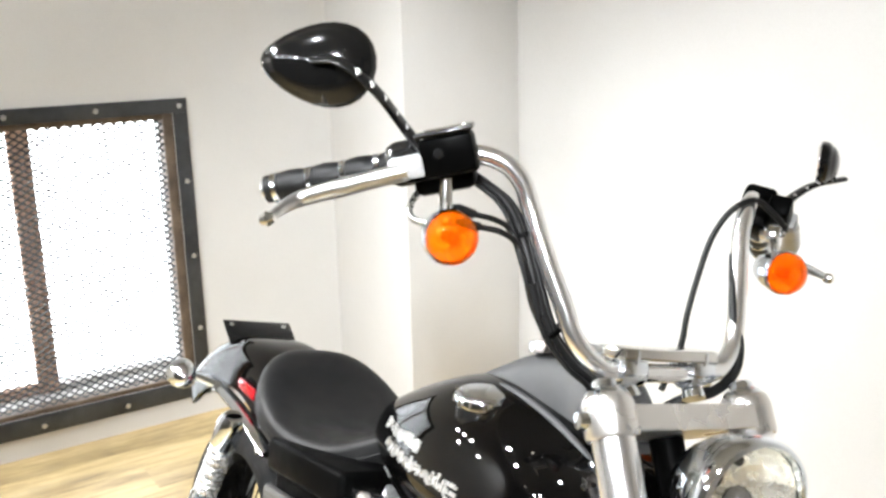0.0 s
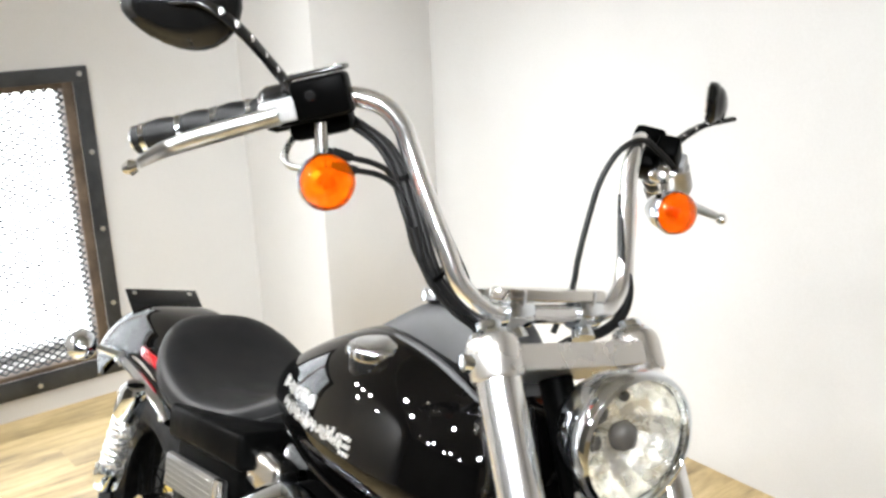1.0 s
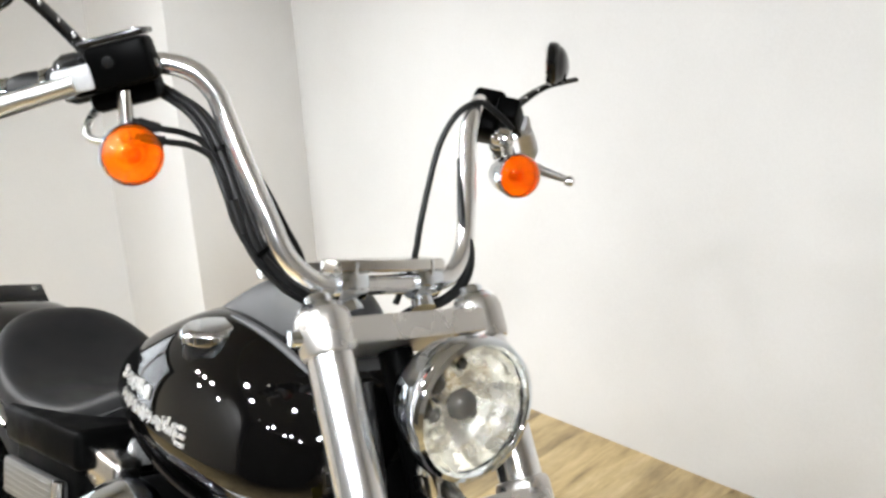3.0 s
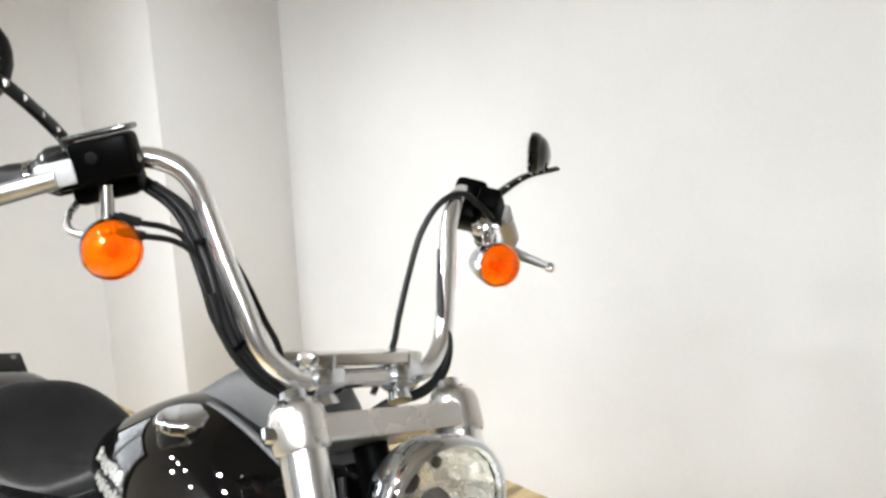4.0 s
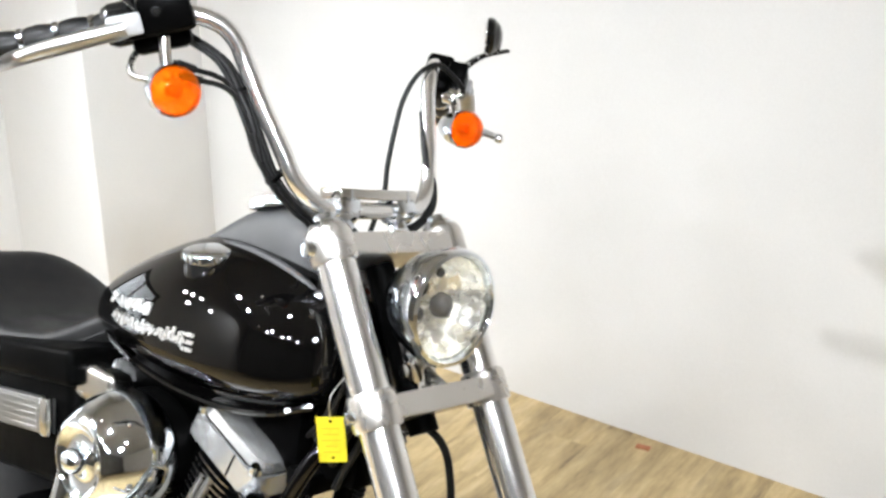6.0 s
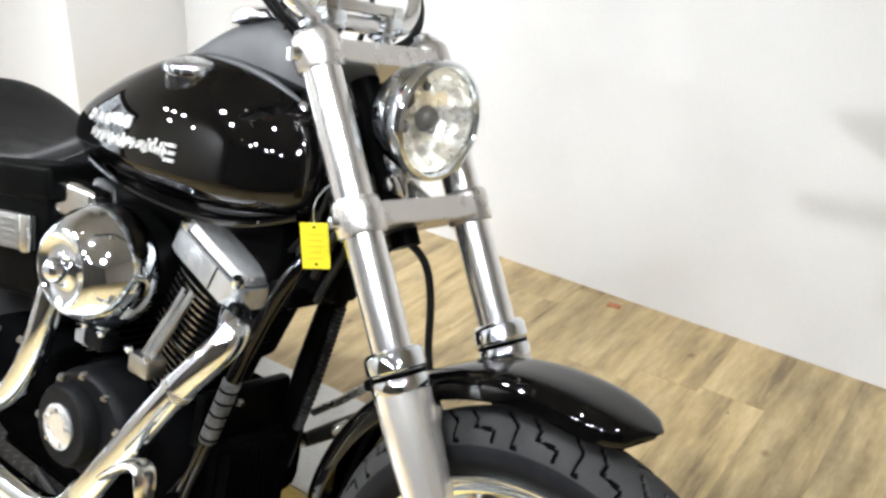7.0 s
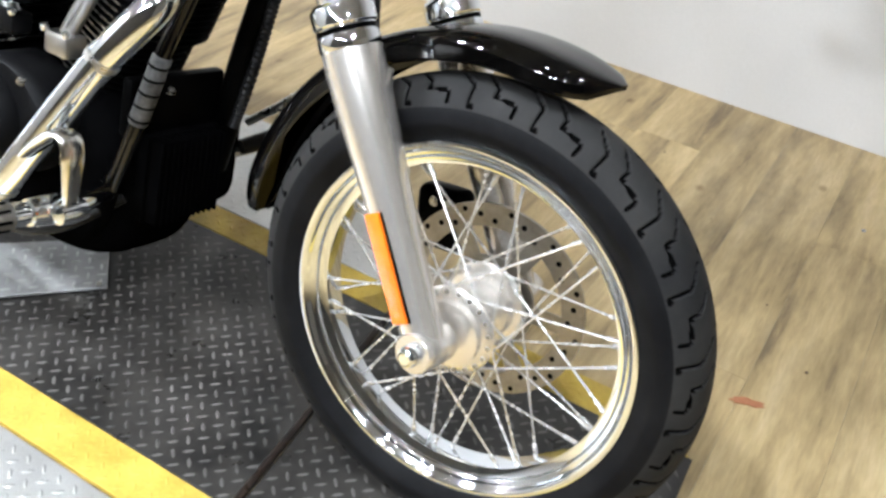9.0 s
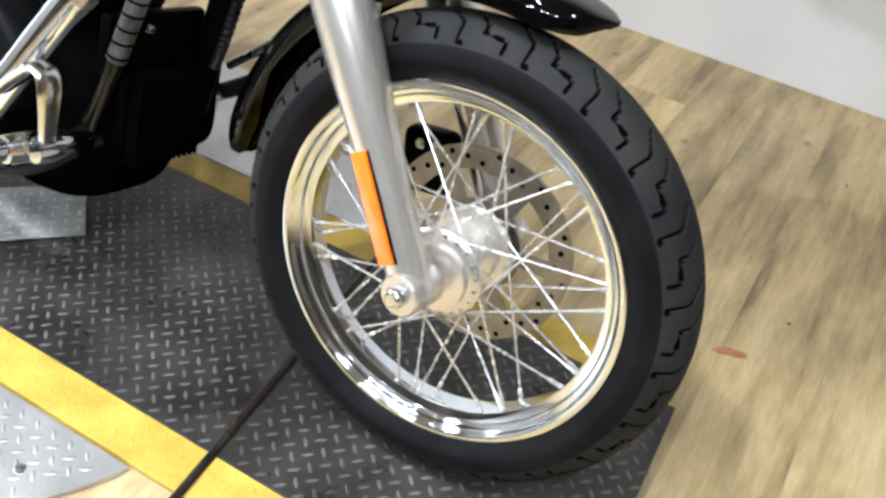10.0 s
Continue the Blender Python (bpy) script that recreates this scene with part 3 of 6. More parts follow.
def lift():
    S0, S1, S2, S3 = -0.328, -0.247, 0.267, 0.342
    xr = -2.35
    root = thing("motorcycle_lift", (-1.0, 0, 0), "black tread plate motorcycle lift with yellow edges, set in the floor", "lift")
    g = 0.007

    def plate(name, outline, mat, label, z=0.0, thick=0.010):
        return part(name, extrude_outline(outline, thick, lambda u, v, w: (u, v, z - thick / 2 + w), bevel=0.0012, seg=1), mat, root, label, smooth=False)

    def front_x(y):
        return 0.336 - 0.10 * max(0, y)

    e = 0.0006
    deck = plate("deck", [(xr, S1 + e), (seam_x(S1) - g, S1 + e), (seam_x(S2) - g, S2 - e), (xr, S2 - e)], TREAD_BLACK, "scuffed black tread plate")
    tread_part(deck, TREAD_BAR_GLINT, lambda x, y: x < seam_x(y) - g - 0.01, xr + 0.02, seam_x(0) + 0.08, S1 + 0.012, S2 - 0.012)
    nose = plate("deck_extension", [(seam_x(S1) + g, S1 + e), (front_x(S1), S1 + e), (front_x(S2), S2 - e), (seam_x(S2) + g, S2 - e)], TREAD_BLACK, "scuffed black tread plate")
    tread_part(nose, TREAD_BAR_GLINT, lambda x, y: seam_x(y) + g + 0.01 < x < front_x(y) - 0.012, seam_x(0) - 0.06, 0.34, S1 + 0.012, S2 - 0.012)
    for y0, y1 in ((S0, S1), (S2, S3)):
        a = plate("edge_stripe", [(xr, y0 + e), (seam_x(y0) - g, y0 + e), (seam_x(y1) - g, y1 - e), (xr, y1 - e)], YELLOW, "yellow painted edge strip")
        tread_part(a, YELLOW, lambda x, y: x < seam_x(y) - g - 0.01, xr + 0.02, seam_x(0) + 0.1, y0 + 0.013, y1 - 0.008)
        cut = [(front_x(y1), y0 + e), (front_x(y1) - 0.02, y0 + 0.025), (front_x(y1) - 0.09, y1 - e)] if y0 > 0 else [(front_x(y0), y0 + e), (front_x(y1), y1 - e)]
        b = plate("edge_stripe", [(seam_x(y0) + g, y0 + e)] + cut + [(seam_x(y1) + g, y1 - e)], YELLOW, "yellow painted edge strip")
        tread_part(b, YELLOW, lambda x, y: seam_x(y) + g + 0.01 < x < front_x(y) - (0.05 if y > 0.3 else 0.012), seam_x(0) - 0.1, 0.33, y0 + 0.013, y1 - 0.008)
    for s in (-1, 1):
        q0, q1 = (S0 - 0.004, S0 - 0.36) if s < 0 else (S3 + 0.004, S3 + 0.36)
        xe = -0.325
        # the front edge bends back from the stripe in a wide curve
        bend = [(xe - 0.9 * (abs(d) ** 1.25), q0 + s * d) for d in (0.0, 0.02, 0.05, 0.09, 0.14, 0.2, 0.27, 0.35)]
        p = plate("side_plate", [(xr, q0)] + bend + [(xr, q1)], TREAD_SILVER, "silver tread side plate", -0.003, 0.008)
        tread_part(p, TREAD_SILVER, lambda x, y: x < xe - 0.025 - 0.9 * abs(y - q0) ** 1.25, xr + 0.02, xe, min(q0, q1) + 0.015, max(q0, q1) - 0.015, -0.003)
        part("screw", bolt((xe - 0.12, q0 + s * 0.09, -0.003), (0, 0, 1), 0.009, 0.003), SCREW, p)
    # rod lying in the gap between the two deck plates
    rod = [(seam_x(-0.345 + 0.069 * k), -0.345 + 0.069 * k, 0.0015) for k in range(11)]
    part("gap_bar", tube(rod, 0.0068, 14), RUSTY, root, "rusty black rod lying in the gap")
    # loose square of tread plate under the engine
    pad = thing("tread_pad", (-0.88, -0.05, 0.002), "loose square of silver tread plate on the deck", "plate")
    outline = [(-0.767, 0.000), (-0.911, -0.150), (-1.035, -0.035), (-0.880, 0.110)]
    slab = part("plate", extrude_outline(outline, 0.006, lambda u, v, w: (u, v, 0.0065 + w), bevel=0.0012, seg=1), PAD_SILVER, pad, smooth=False)

    def within(x, y):
        return all((outline[(k + 1) % 4][0] - outline[k][0]) * (y - outline[k][1]) - (outline[(k + 1) % 4][1] - outline[k][1]) * (x - outline[k][0]) < -0.0018 for k in range(4))

    tread_part(slab, TREAD_SILVER, within, -1.04, -0.77, -0.15, 0.11, 0.0095)
    part("screw", bolt((-0.785, -0.003, 0.0095), (0, 0, 1), 0.006, 0.003), SCREW, slab)


lift()

# ---- the motorcycle ----
def basis(rows, origin):
    return Matrix([[*r, o] for r, o in zip(rows, origin)] + [[0, 0, 0, 1]])


MF = basis([(0.98843, 0.08715, -0.12415), (-0.0565, 0.9711, 0.23188), (0.14077, -0.22218, 0.96479)], (0, 0, 0.3302))  # fork: origin on the front axle
MB = basis([(0.99877, 0.04801, 0.01214), (-0.04952, 0.9683, 0.24484), (0.0, -0.24514, 0.96949)], (-0.0041, -0.0831, 0.0))  # frame: origin on the ground

bike = thing("motorcycle", (-0.8, 0, 0), "black cruiser motorcycle with chrome trim, leaning on its stand", "motorcycle")


def fork_part(name, bm, mat, parent=None, label="", smooth=True):
    return part(name, bm, mat, parent or bike, label, MF, smooth)


def body_part(name, bm, mat, parent=None, label="", smooth=True):
    return part(name, bm, mat, parent or bike, label, MB, smooth)


def again(ob, at):
    """The same part once more, on the same mesh, with another pose in the same parent."""
    o = new(ob.name.split(".")[0], ob.data)
    o.parent = ob.parent
    o.matrix_parent_inverse = ob.matrix_parent_inverse
    o.matrix_basis = at
    WORLD_OF[o.name] = at
    return o


FD = V((-0.395, 0, 0.9187)).normalized()  # up along the fork legs
FN = V((FD.z, 0, -FD.x))  # square to them, forwards


def leg(s, y, fwd=0.0):
    return FD * s + FN * fwd + V((0, y, 0))


# wheel: as the fork, but turned a little with the play of the steering
MW = Matrix.Translation((-0.009, -0.010, 0.336)) @ Matrix.Rotation(radians(5), 4, "Z") @ MF.to_3x3().to_4x4() @ Matrix.Rotation(radians(2.3), 4, "X")


def wheel_part(name, bm, mat, parent=None, label="", smooth=True):
    return part(name, bm, mat, parent or bike, label, MW, smooth)


def front_wheel():
    R, W = 0.336, 0.056
    # tyre: carcass with tread cut into it
    # finer rows over the tread
    rows = []
    for k in range(97):
        v = -1 + 2 * k / 96
        th = v * radians(122)
        r = 0.2795 + 0.0565 * math.cos(th)
        y = W * math.sin(th)
        if abs(th) > radians(90):
            y = math.copysign(W - (W - 0.036) * ((abs(th) - radians(90)) / radians(32)) ** 1.3, th)
        rows.append((r, y, th))
    NU, PER = 1056, 22
    # one repeat of the grooves: along the tread, across from its middle
    grooves = [((0.000, 0.061), (0.000, 0.032)), ((0.000, 0.061), (-0.008, 0.062)), ((0.000, 0.032), (0.026, 0.008)), ((-0.065, 0.060), (-0.065, 0.045)), ((-0.065, 0.045), (-0.032, 0.041)), ((-0.032, 0.041), (-0.032, 0.028)), ((-0.032, 0.028), (-0.010, 0.006))]

    def near(u, v):
        best = 9.0
        for (ax, ay), (bx, by) in grooves:
            dx, dy = bx - ax, by - ay
            t = max(0, min(1, ((u - ax) * dx + (v - ay) * dy) / (dx * dx + dy * dy)))
            best = min(best, math.hypot(u - ax - t * dx, v - ay - t * dy))
        return best

    depth = {}
    PITCH = 2 * math.pi * R / PER
    bm = bmesh.new()
    per = NU // PER
    for i in range(per):
        for k, (r, y, th) in enumerate(rows):
            arc = th * 0.0565
            s = 1 if arc >= 0 else -1
            u = ((i / per + (0.5 if s < 0 else 0.0)) % 1.0) * PITCH
            d = min(near(u, abs(arc)), near(u + PITCH, abs(arc)), near(u - PITCH, abs(arc)))
            depth[i, k] = 0.0055 * max(0, min(1, (0.0025 - d) / 0.0009)) if abs(arc) < 0.072 else 0.0
            if abs(arc) > 0.084 and abs(arc) < 0.088:
                depth[i, k] = -0.0008
    grid = []
    for i in range(NU):
        a = 2 * math.pi * i / NU
        row = []
        for k, (r, y, th) in enumerate(rows):
            rr = r - depth[i % per, k] * max(0.25, math.cos(th))
            row.append(bm.verts.new((rr * math.cos(a), y + 0.005, rr * math.sin(a))))
        grid.append(row)
    for i in range(NU):
        a, b = grid[i], grid[(i + 1) % NU]
        for k in range(len(rows) - 1):
            fc = bm.faces.new((a[k], a[k + 1], b[k + 1], b[k]))
            # deep faces get the near-black material, as painted shade
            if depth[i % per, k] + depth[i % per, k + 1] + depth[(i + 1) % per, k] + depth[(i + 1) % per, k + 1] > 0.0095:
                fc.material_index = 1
            elif abs(rows[k][2] + rows[k + 1][2]) / 2 * 0.0565 > 0.0675:
                fc.material_index = 2
    wheel = wheel_part("front_wheel", lathe([(0.034, -0.062), (0.046, -0.060), (0.046, -0.034), (0.030, -0.028), (0.026, 0.0), (0.030, 0.028), (0.044, 0.034), (0.044, 0.05), (0.03, 0.052), (0.012, 0.052), (0.012, -0.062)], (0, 0, 0), (0, 1, 0), 40, closed=True), SATIN, None, "spoked front wheel with chrome rim")
    wheel_part("tyre", bm, RUBBER, wheel, "black rubber tyre with zigzag tread").data.materials.append(SHADED_GROOVE)
    tyre_mesh = [o for o in wheel.children if o.name.startswith("tyre")][0].data
    tyre_mesh.materials.append(SIDEWALL)
    rim = [(0.2578, -0.0365), (0.2560, -0.0340), (0.2450, -0.0305), (0.2400, -0.022), (0.2360, -0.019), (0.2275, -0.015), (0.2275, 0.015), (0.2360, 0.019), (0.2400, 0.022), (0.2440, 0.0285), (0.2555, 0.0300), (0.2555, 0.0335), (0.2480, 0.0345), (0.2380, 0.0305), (0.2350, 0.0255), (0.2310, 0.0225), (0.2225, 0.017), (0.2205, 0.0), (0.2225, -0.017), (0.2300, -0.0200), (0.2335, -0.0225), (0.2348, -0.0270), (0.2372, -0.0298), (0.2405, -0.0306), (0.2432, -0.0328), (0.2452, -0.0368), (0.2482, -0.0398), (0.2520, -0.0408), (0.2556, -0.0398)]
    wheel_part("rim", lathe(rim, (0, 0, 0), (0, 1, 0), 128, closed=True), CHROME, wheel, "chrome wheel rim")
    # brake-side and plain flanges with the spoke holes
    for y, n in ((-0.062, "flange"), (0.036, "flange")):
        f = wheel_part(n, lathe([(0.024, -0.010), (0.044, -0.010), (0.047, -0.005), (0.061, -0.003), (0.064, 0.0), (0.062, 0.004), (0.046, 0.010), (0.030, 0.010)], (0, y + 0.018, 0), (0, 1, 0), 56, closed=True), SATIN, wheel, "polished hub flange")
    for k in range(20):
        a = 2 * math.pi * (k + 0.5) / 20
        if k == 0:
            rivet = wheel_part("spoke_head", lathe([(0, -0.0035), (0.003, -0.002), (0.0035, 0.001)], (0.057 * math.cos(a), -0.0475, 0.057 * math.sin(a)), (0, 1, 0), 8), STEEL, wheel)
        else:
            again(rivet, MW @ Matrix.Rotation(-2 * math.pi * k / 20, 4, "Y"))
    # forty laced spokes: two sides, two leans
    for side, y0 in ((-1, -0.044), (1, 0.052)):
        for lean in (-1, 1):
            a0 = (0.25 if lean > 0 else 0.0) * 2 * math.pi / 10 + (0.1 if side > 0 else 0)
            swing = lean * radians(64)
            hub_p = V((0.057 * math.cos(a0 + swing), y0, 0.057 * math.sin(a0 + swing)))
            rim_p = V((0.2235 * math.cos(a0), side * 0.007, 0.2235 * math.sin(a0)))
            way = (rim_p - hub_p).normalized()
            b = tube([hub_p, rim_p - way * 0.018], 0.0019, 8)
            tube([rim_p - way * 0.022, rim_p - way * 0.018, rim_p + way * 0.002], [0.0024, 0.0034, 0.0034], 8, b)
            first = wheel_part("spoke", b, SPOKE, wheel)
            for k in range(1, 10):
                again(first, MW @ Matrix.Rotation(-2 * math.pi * k / 10, 4, "Y"))
    # brake disc with slotted band
    bm = bmesh.new()
    lathe([(0.146, -0.0025), (0.146, 0.0025), (0.112, 0.0025), (0.112, -0.0025)], (0, 0.068, 0), (0, 1, 0), 72, bm, closed=True)
    lathe([(0.070, -0.002), (0.070, 0.002), (0.040, 0.002), (0.040, -0.002)], (0, 0.068, 0), (0, 1, 0), 48, bm, closed=True)
    disc = wheel_part("brake_disc", bm, ROTOR, wheel, "drilled steel brake disc")
    arm = bmesh.new()
    extrude_outline([(0.060, -0.016), (0.118, -0.022), (0.118, 0.006), (0.060, 0.010)], 0.0036, lambda u, v, w: (u, 0.068 + w, v), arm, 0.0008, 1)
    first = wheel_part("disc_arm", arm, ROTOR, disc)
    for k in range(1, 6):
        again(first, MW @ Matrix.Rotation(-2 * math.pi * k / 6, 4, "Y"))
    hole = lathe([(0, 0.0), (0.0042, 0.0), (0.0042, 0.0006), (0, 0.0006)], (0.122, 0.0648, 0), (0, 1, 0), 10)
    first = wheel_part("drill_hole", hole, BLACK, disc)
    for k in range(1, 36):
        again(first, MW @ Matrix.Rotation(-2 * math.pi * k / 36, 4, "Y") @ Matrix.Scale(1.0, 4) @ Matrix.Translation(((0.0, 0.008, 0.016)[k % 3], 0, 0)))


front_wheel()


def fork_leg(y):
    s = -1 if y < 0 else 1
    legp = fork_part("fork_leg", tube([leg(0.40, y), leg(0.86, y)], 0.0278, 36), HARD_CHROME, None, "chrome fork tube with satin slider")
    sl = [(0.000, 0.027), (0.02, 0.0285), (0.06, 0.0285), (0.12, 0.0290), (0.16, 0.0298), (0.21, 0.0315), (0.27, 0.0350), (0.31, 0.0372), (0.35, 0.0382), (0.385, 0.0382)]
    bm = tube([leg(a, y) for a, r in sl], [r for a, r in sl], 32)
    # axle boss
    lathe([(0, -0.030), (0.026, -0.030), (0.029, -0.026), (0.029, 0.030), (0.026, 0.034), (0, 0.034)], leg(0.002, y), (0, 1, 0), 32, bm)
    fork_part("slider", bm, SATIN, legp, "satin aluminium fork slider")
    bm = lathe([(0.0382, 0.385), (0.0395, 0.388), (0.0395, 0.400), (0.0375, 0.403), (0.0375, 0.412), (0.0405, 0.415), (0.0405, 0.434), (0.036, 0.440), (0.030, 0.442), (0.0275, 0.442), (0.0275, 0.385)], leg(0, y), FD, 36, closed=True)
    fork_part("dust_cap", bm, CHROME, legp, "chrome dust cap")
    bm = lathe([(0.0374, 0.4045), (0.0382, 0.4045), (0.0382, 0.4105), (0.0374, 0.4105)], leg(0, y), FD, 36, closed=True)
    fork_part("seal_ring", bm, BLACK, legp, "black seal ring")
    # axle nut
    bm = lathe([(0, -0.016), (0.008, -0.016), (0.010, -0.013), (0.0125, -0.012), (0.0145, -0.008), (0.0145, 0.0), (0, 0)] if s < 0 else [(0, 0.012), (0.014, 0.011), (0.016, 0.0), (0, 0)], leg(0.002, y + s * 0.031), (0, 1, 0), 6 if s > 0 else 24)
    fork_part("axle_nut", bm, CHROME, legp)
    # reflector on the outer side of the slider
    way = V((-0.20, s * 0.98, 0)).normalized()
    a0, a1 = leg(0.040, y) + way * 0.0270, leg(0.183, y) + way * 0.0285
    up = (a1 - a0).normalized()
    side = up.cross(way).normalized()
    L = (a1 - a0).length
    out = [(0, -0.0135), (L, -0.0135), (L, 0.0135), (0, 0.0135)]
    if s < 0:
        mid_a = a0
        fork_part("reflector_back", extrude_outline([(u, v * 1.04) for u, v in out], 0.004, lambda u, v, w: mid_a + up * u + side * v + way * w, bevel=0.001), BLACK, legp)
        fork_part("reflector", extrude_outline(out, 0.004, lambda u, v, w: mid_a + way * 0.004 + up * u + side * v + way * w, bevel=0.0012), REFLEX, legp, "orange strip reflector")
    return legp


fork_leg(-0.12)
fork_leg(0.12)
fork_part("axle", tube([(0, -0.14, 0), (0, 0.14, 0)], 0.0095, 16), STEEL)


def yoke(name, s0, s1, label):
    """A fork yoke: rounded bar across both legs, with a swept-back middle."""
    # outline in (forward, sideways): rounded ends, a straight front, a swept-back rear
    half = []
    for k in range(13):
        a = radians(-90 + 180 * k / 12)
        half.append((0.030 * math.sin(a), 0.12 + 0.030 * math.cos(a)))
    outline = half + [(0.027, 0.06), (0.027, -0.06)] + [(f, -y) for f, y in half[::-1]] + [(-0.050, -0.05), (-0.058, 0.0), (-0.050, 0.05)]
    bm = extrude_outline(outline, s1 - s0, lambda u, v, w: FD * ((s0 + s1) / 2 + w) + FN * u + V((0, v, 0)), bevel=0.005, seg=3)
    return fork_part(name, bm, YOKE, None, label)


lower = yoke("lower_yoke", 0.604, 0.637, "satin aluminium lower fork yoke")
for y in (-0.155, 0.155):
    fork_part("pinch_bolt", lathe([(0, 0.012), (0.008, 0.011), (0.0095, 0.004), (0.0095, 0)], leg(0.62, y * 0.965, -0.012), (-0.3, y * 6, 0), 12), CHROME, lower)
upper = yoke("upper_yoke", 0.834, 0.866, "satin aluminium upper fork yoke")
for y in (-0.12, 0.12):
    fork_part("boss", lathe([(0.0318, 0.829), (0.0334, 0.833), (0.0334, 0.868), (0.0318, 0.876), (0.0285, 0.881), (0.0270, 0.882), (0.0270, 0.829)], leg(0, y), FD, 36, closed=True), YOKE, upper)
    fork_part("boss", lathe([(0.0330, 0.598), (0.0345, 0.602), (0.0345, 0.640), (0.0325, 0.646), (0.0290, 0.648), (0.0285, 0.648), (0.0285, 0.598)], leg(0, y), FD, 36, closed=True), YOKE, lower)
    fork_part("fork_cap", lathe([(0, 0.021), (0.012, 0.021), (0.015, 0.019), (0.016, 0.011), (0.022, 0.009), (0.026, 0.005), (0.028, 0)], leg(0.8805, y), FD, 28), CHROME, upper, "chrome fork cap")
    fork_part("pinch_bolt", lathe([(0, 0.014), (0.010, 0.013), (0.012, 0.004), (0.012, 0)], leg(0.852, y * 1.25, -0.006), (-0.2, y * 8, 0), 12), CHROME, upper)
fork_part("steering_stem", tube([leg(0.58, 0, -0.035), leg(0.872, 0, -0.035)], 0.022, 24), BLACK)


def headlamp():
    c, ax = V((-0.224, 0.004, 0.703)), V((0.985, -0.06, -0.12)).normalized()
    shell = [(0.0, -0.095), (0.03, -0.091), (0.055, -0.078), (0.072, -0.052), (0.079, -0.028), (0.081, -0.010), (0.081, 0.0)]
    lamp = fork_part("headlamp", lathe(shell, c, ax, 56), CHROME, None, "round chrome headlamp with clear faceted lens")
    ring = [(0.0835, -0.016), (0.0855, -0.010), (0.0855, 0.004), (0.083, 0.010), (0.0775, 0.012), (0.0745, 0.006), (0.0745, 0.0), (0.079, -0.016)]
    fork_part("bezel", lathe(ring, c, ax, 64, closed=True), CHROME, lamp, "chrome trim ring")
    # faceted bowl: flat strips round the axis
    fork_part("reflector_bowl", lathe([(0.074, 0.0), (0.069, -0.018), (0.060, -0.034), (0.046, -0.048), (0.030, -0.057), (0.012, -0.062)], c, ax, 15), REFLECTOR, lamp, "bright faceted reflector bowl", smooth=False)
    x, y, z = frame_along(ax)
    for a, d, r, mat in ((50, 0.036, 0.0130, LAMP_DARK), (100, 0.041, 0.0110, LAMP_DARK), (122, 0.030, 0.0080, LAMP_DARK), (240, 0.036, 0.0068, LAMP_DARK), (350, 0.044, 0.0070, LAMP_DARK), (165, 0.050, 0.0120, REFLECTOR)):
        v = x * math.cos(radians(a)) + y * math.sin(radians(a))
        fork_part("bowl_boss", lathe([(0, r * 0.5), (r * 0.6, r * 0.42), (r * 0.95, r * 0.1), (r, -r * 0.4), (0, -r * 0.4)], c - ax * 0.034 + v * d, ax, 16), mat, lamp)
        fork_part("boss_collar", lathe([(r, -0.004), (r * 1.3, -0.002), (r * 1.35, -0.010), (r, -0.012)], c - ax * 0.034 + v * d, ax, 16, closed=True), REFLECTOR, lamp)
    fork_part("bulb_shield", lathe([(0, 0.014), (0.011, 0.012), (0.0175, 0.005), (0.019, -0.004), (0.014, -0.012), (0, -0.014)], c - ax * 0.018, ax, 24), LAMP_DARK, lamp, "dark bulb shield")
    fork_part("shield_stem", tube([c - ax * 0.03, c - ax * 0.060], 0.008, 12), REFLECTOR, lamp)
    lens = fork_part("lens", lathe([(0, 0.013), (0.03, 0.0115), (0.055, 0.0075), (0.0755, 0.001), (0.0755, -0.002), (0.055, 0.0045), (0.03, 0.0085), (0, 0.010)], c, ax, 48), GLASS, lamp, "clear glass lens")
    lens.visible_shadow = False
    # bright bracket plate and mount block under the lamp
    plate = [(-0.302, 0.660), (-0.262, 0.652), (-0.246, 0.592), (-0.276, 0.596)]
    fork_part("bracket_plate", extrude_outline(plate, 0.006, lambda u, v, w: (u, -0.020 + w, v), bevel=0.002), POLISHED, lamp, "polished lamp bracket plate")
    fork_part("plate_bolt", bolt((-0.274, -0.023, 0.628), (0, -1, 0), 0.010, 0.008), CHROME, lamp)
    bm = box(-0.012, 0.012, -0.016, 0.016, -0.06, 0.02, 0.004, turn=Matrix.Translation(c - ax * 0.05 + V((0, 0, -0.085))))
    fork_part("lamp_mount", bm, POLISHED, lamp)
    fork_part("mount_bolt", lathe([(0, 0.012), (0.010, 0.011), (0.013, 0.005), (0.013, 0)], c + V((-0.06, -0.016, -0.095)), (0, -1, 0), 16), CHROME, lamp)
    fork_part("lamp_bracket", tube([c + V((-0.055, 0, -0.09)), leg(0.63, 0, 0.02)], 0.011, 12), POLISHED, lamp)


headlamp()


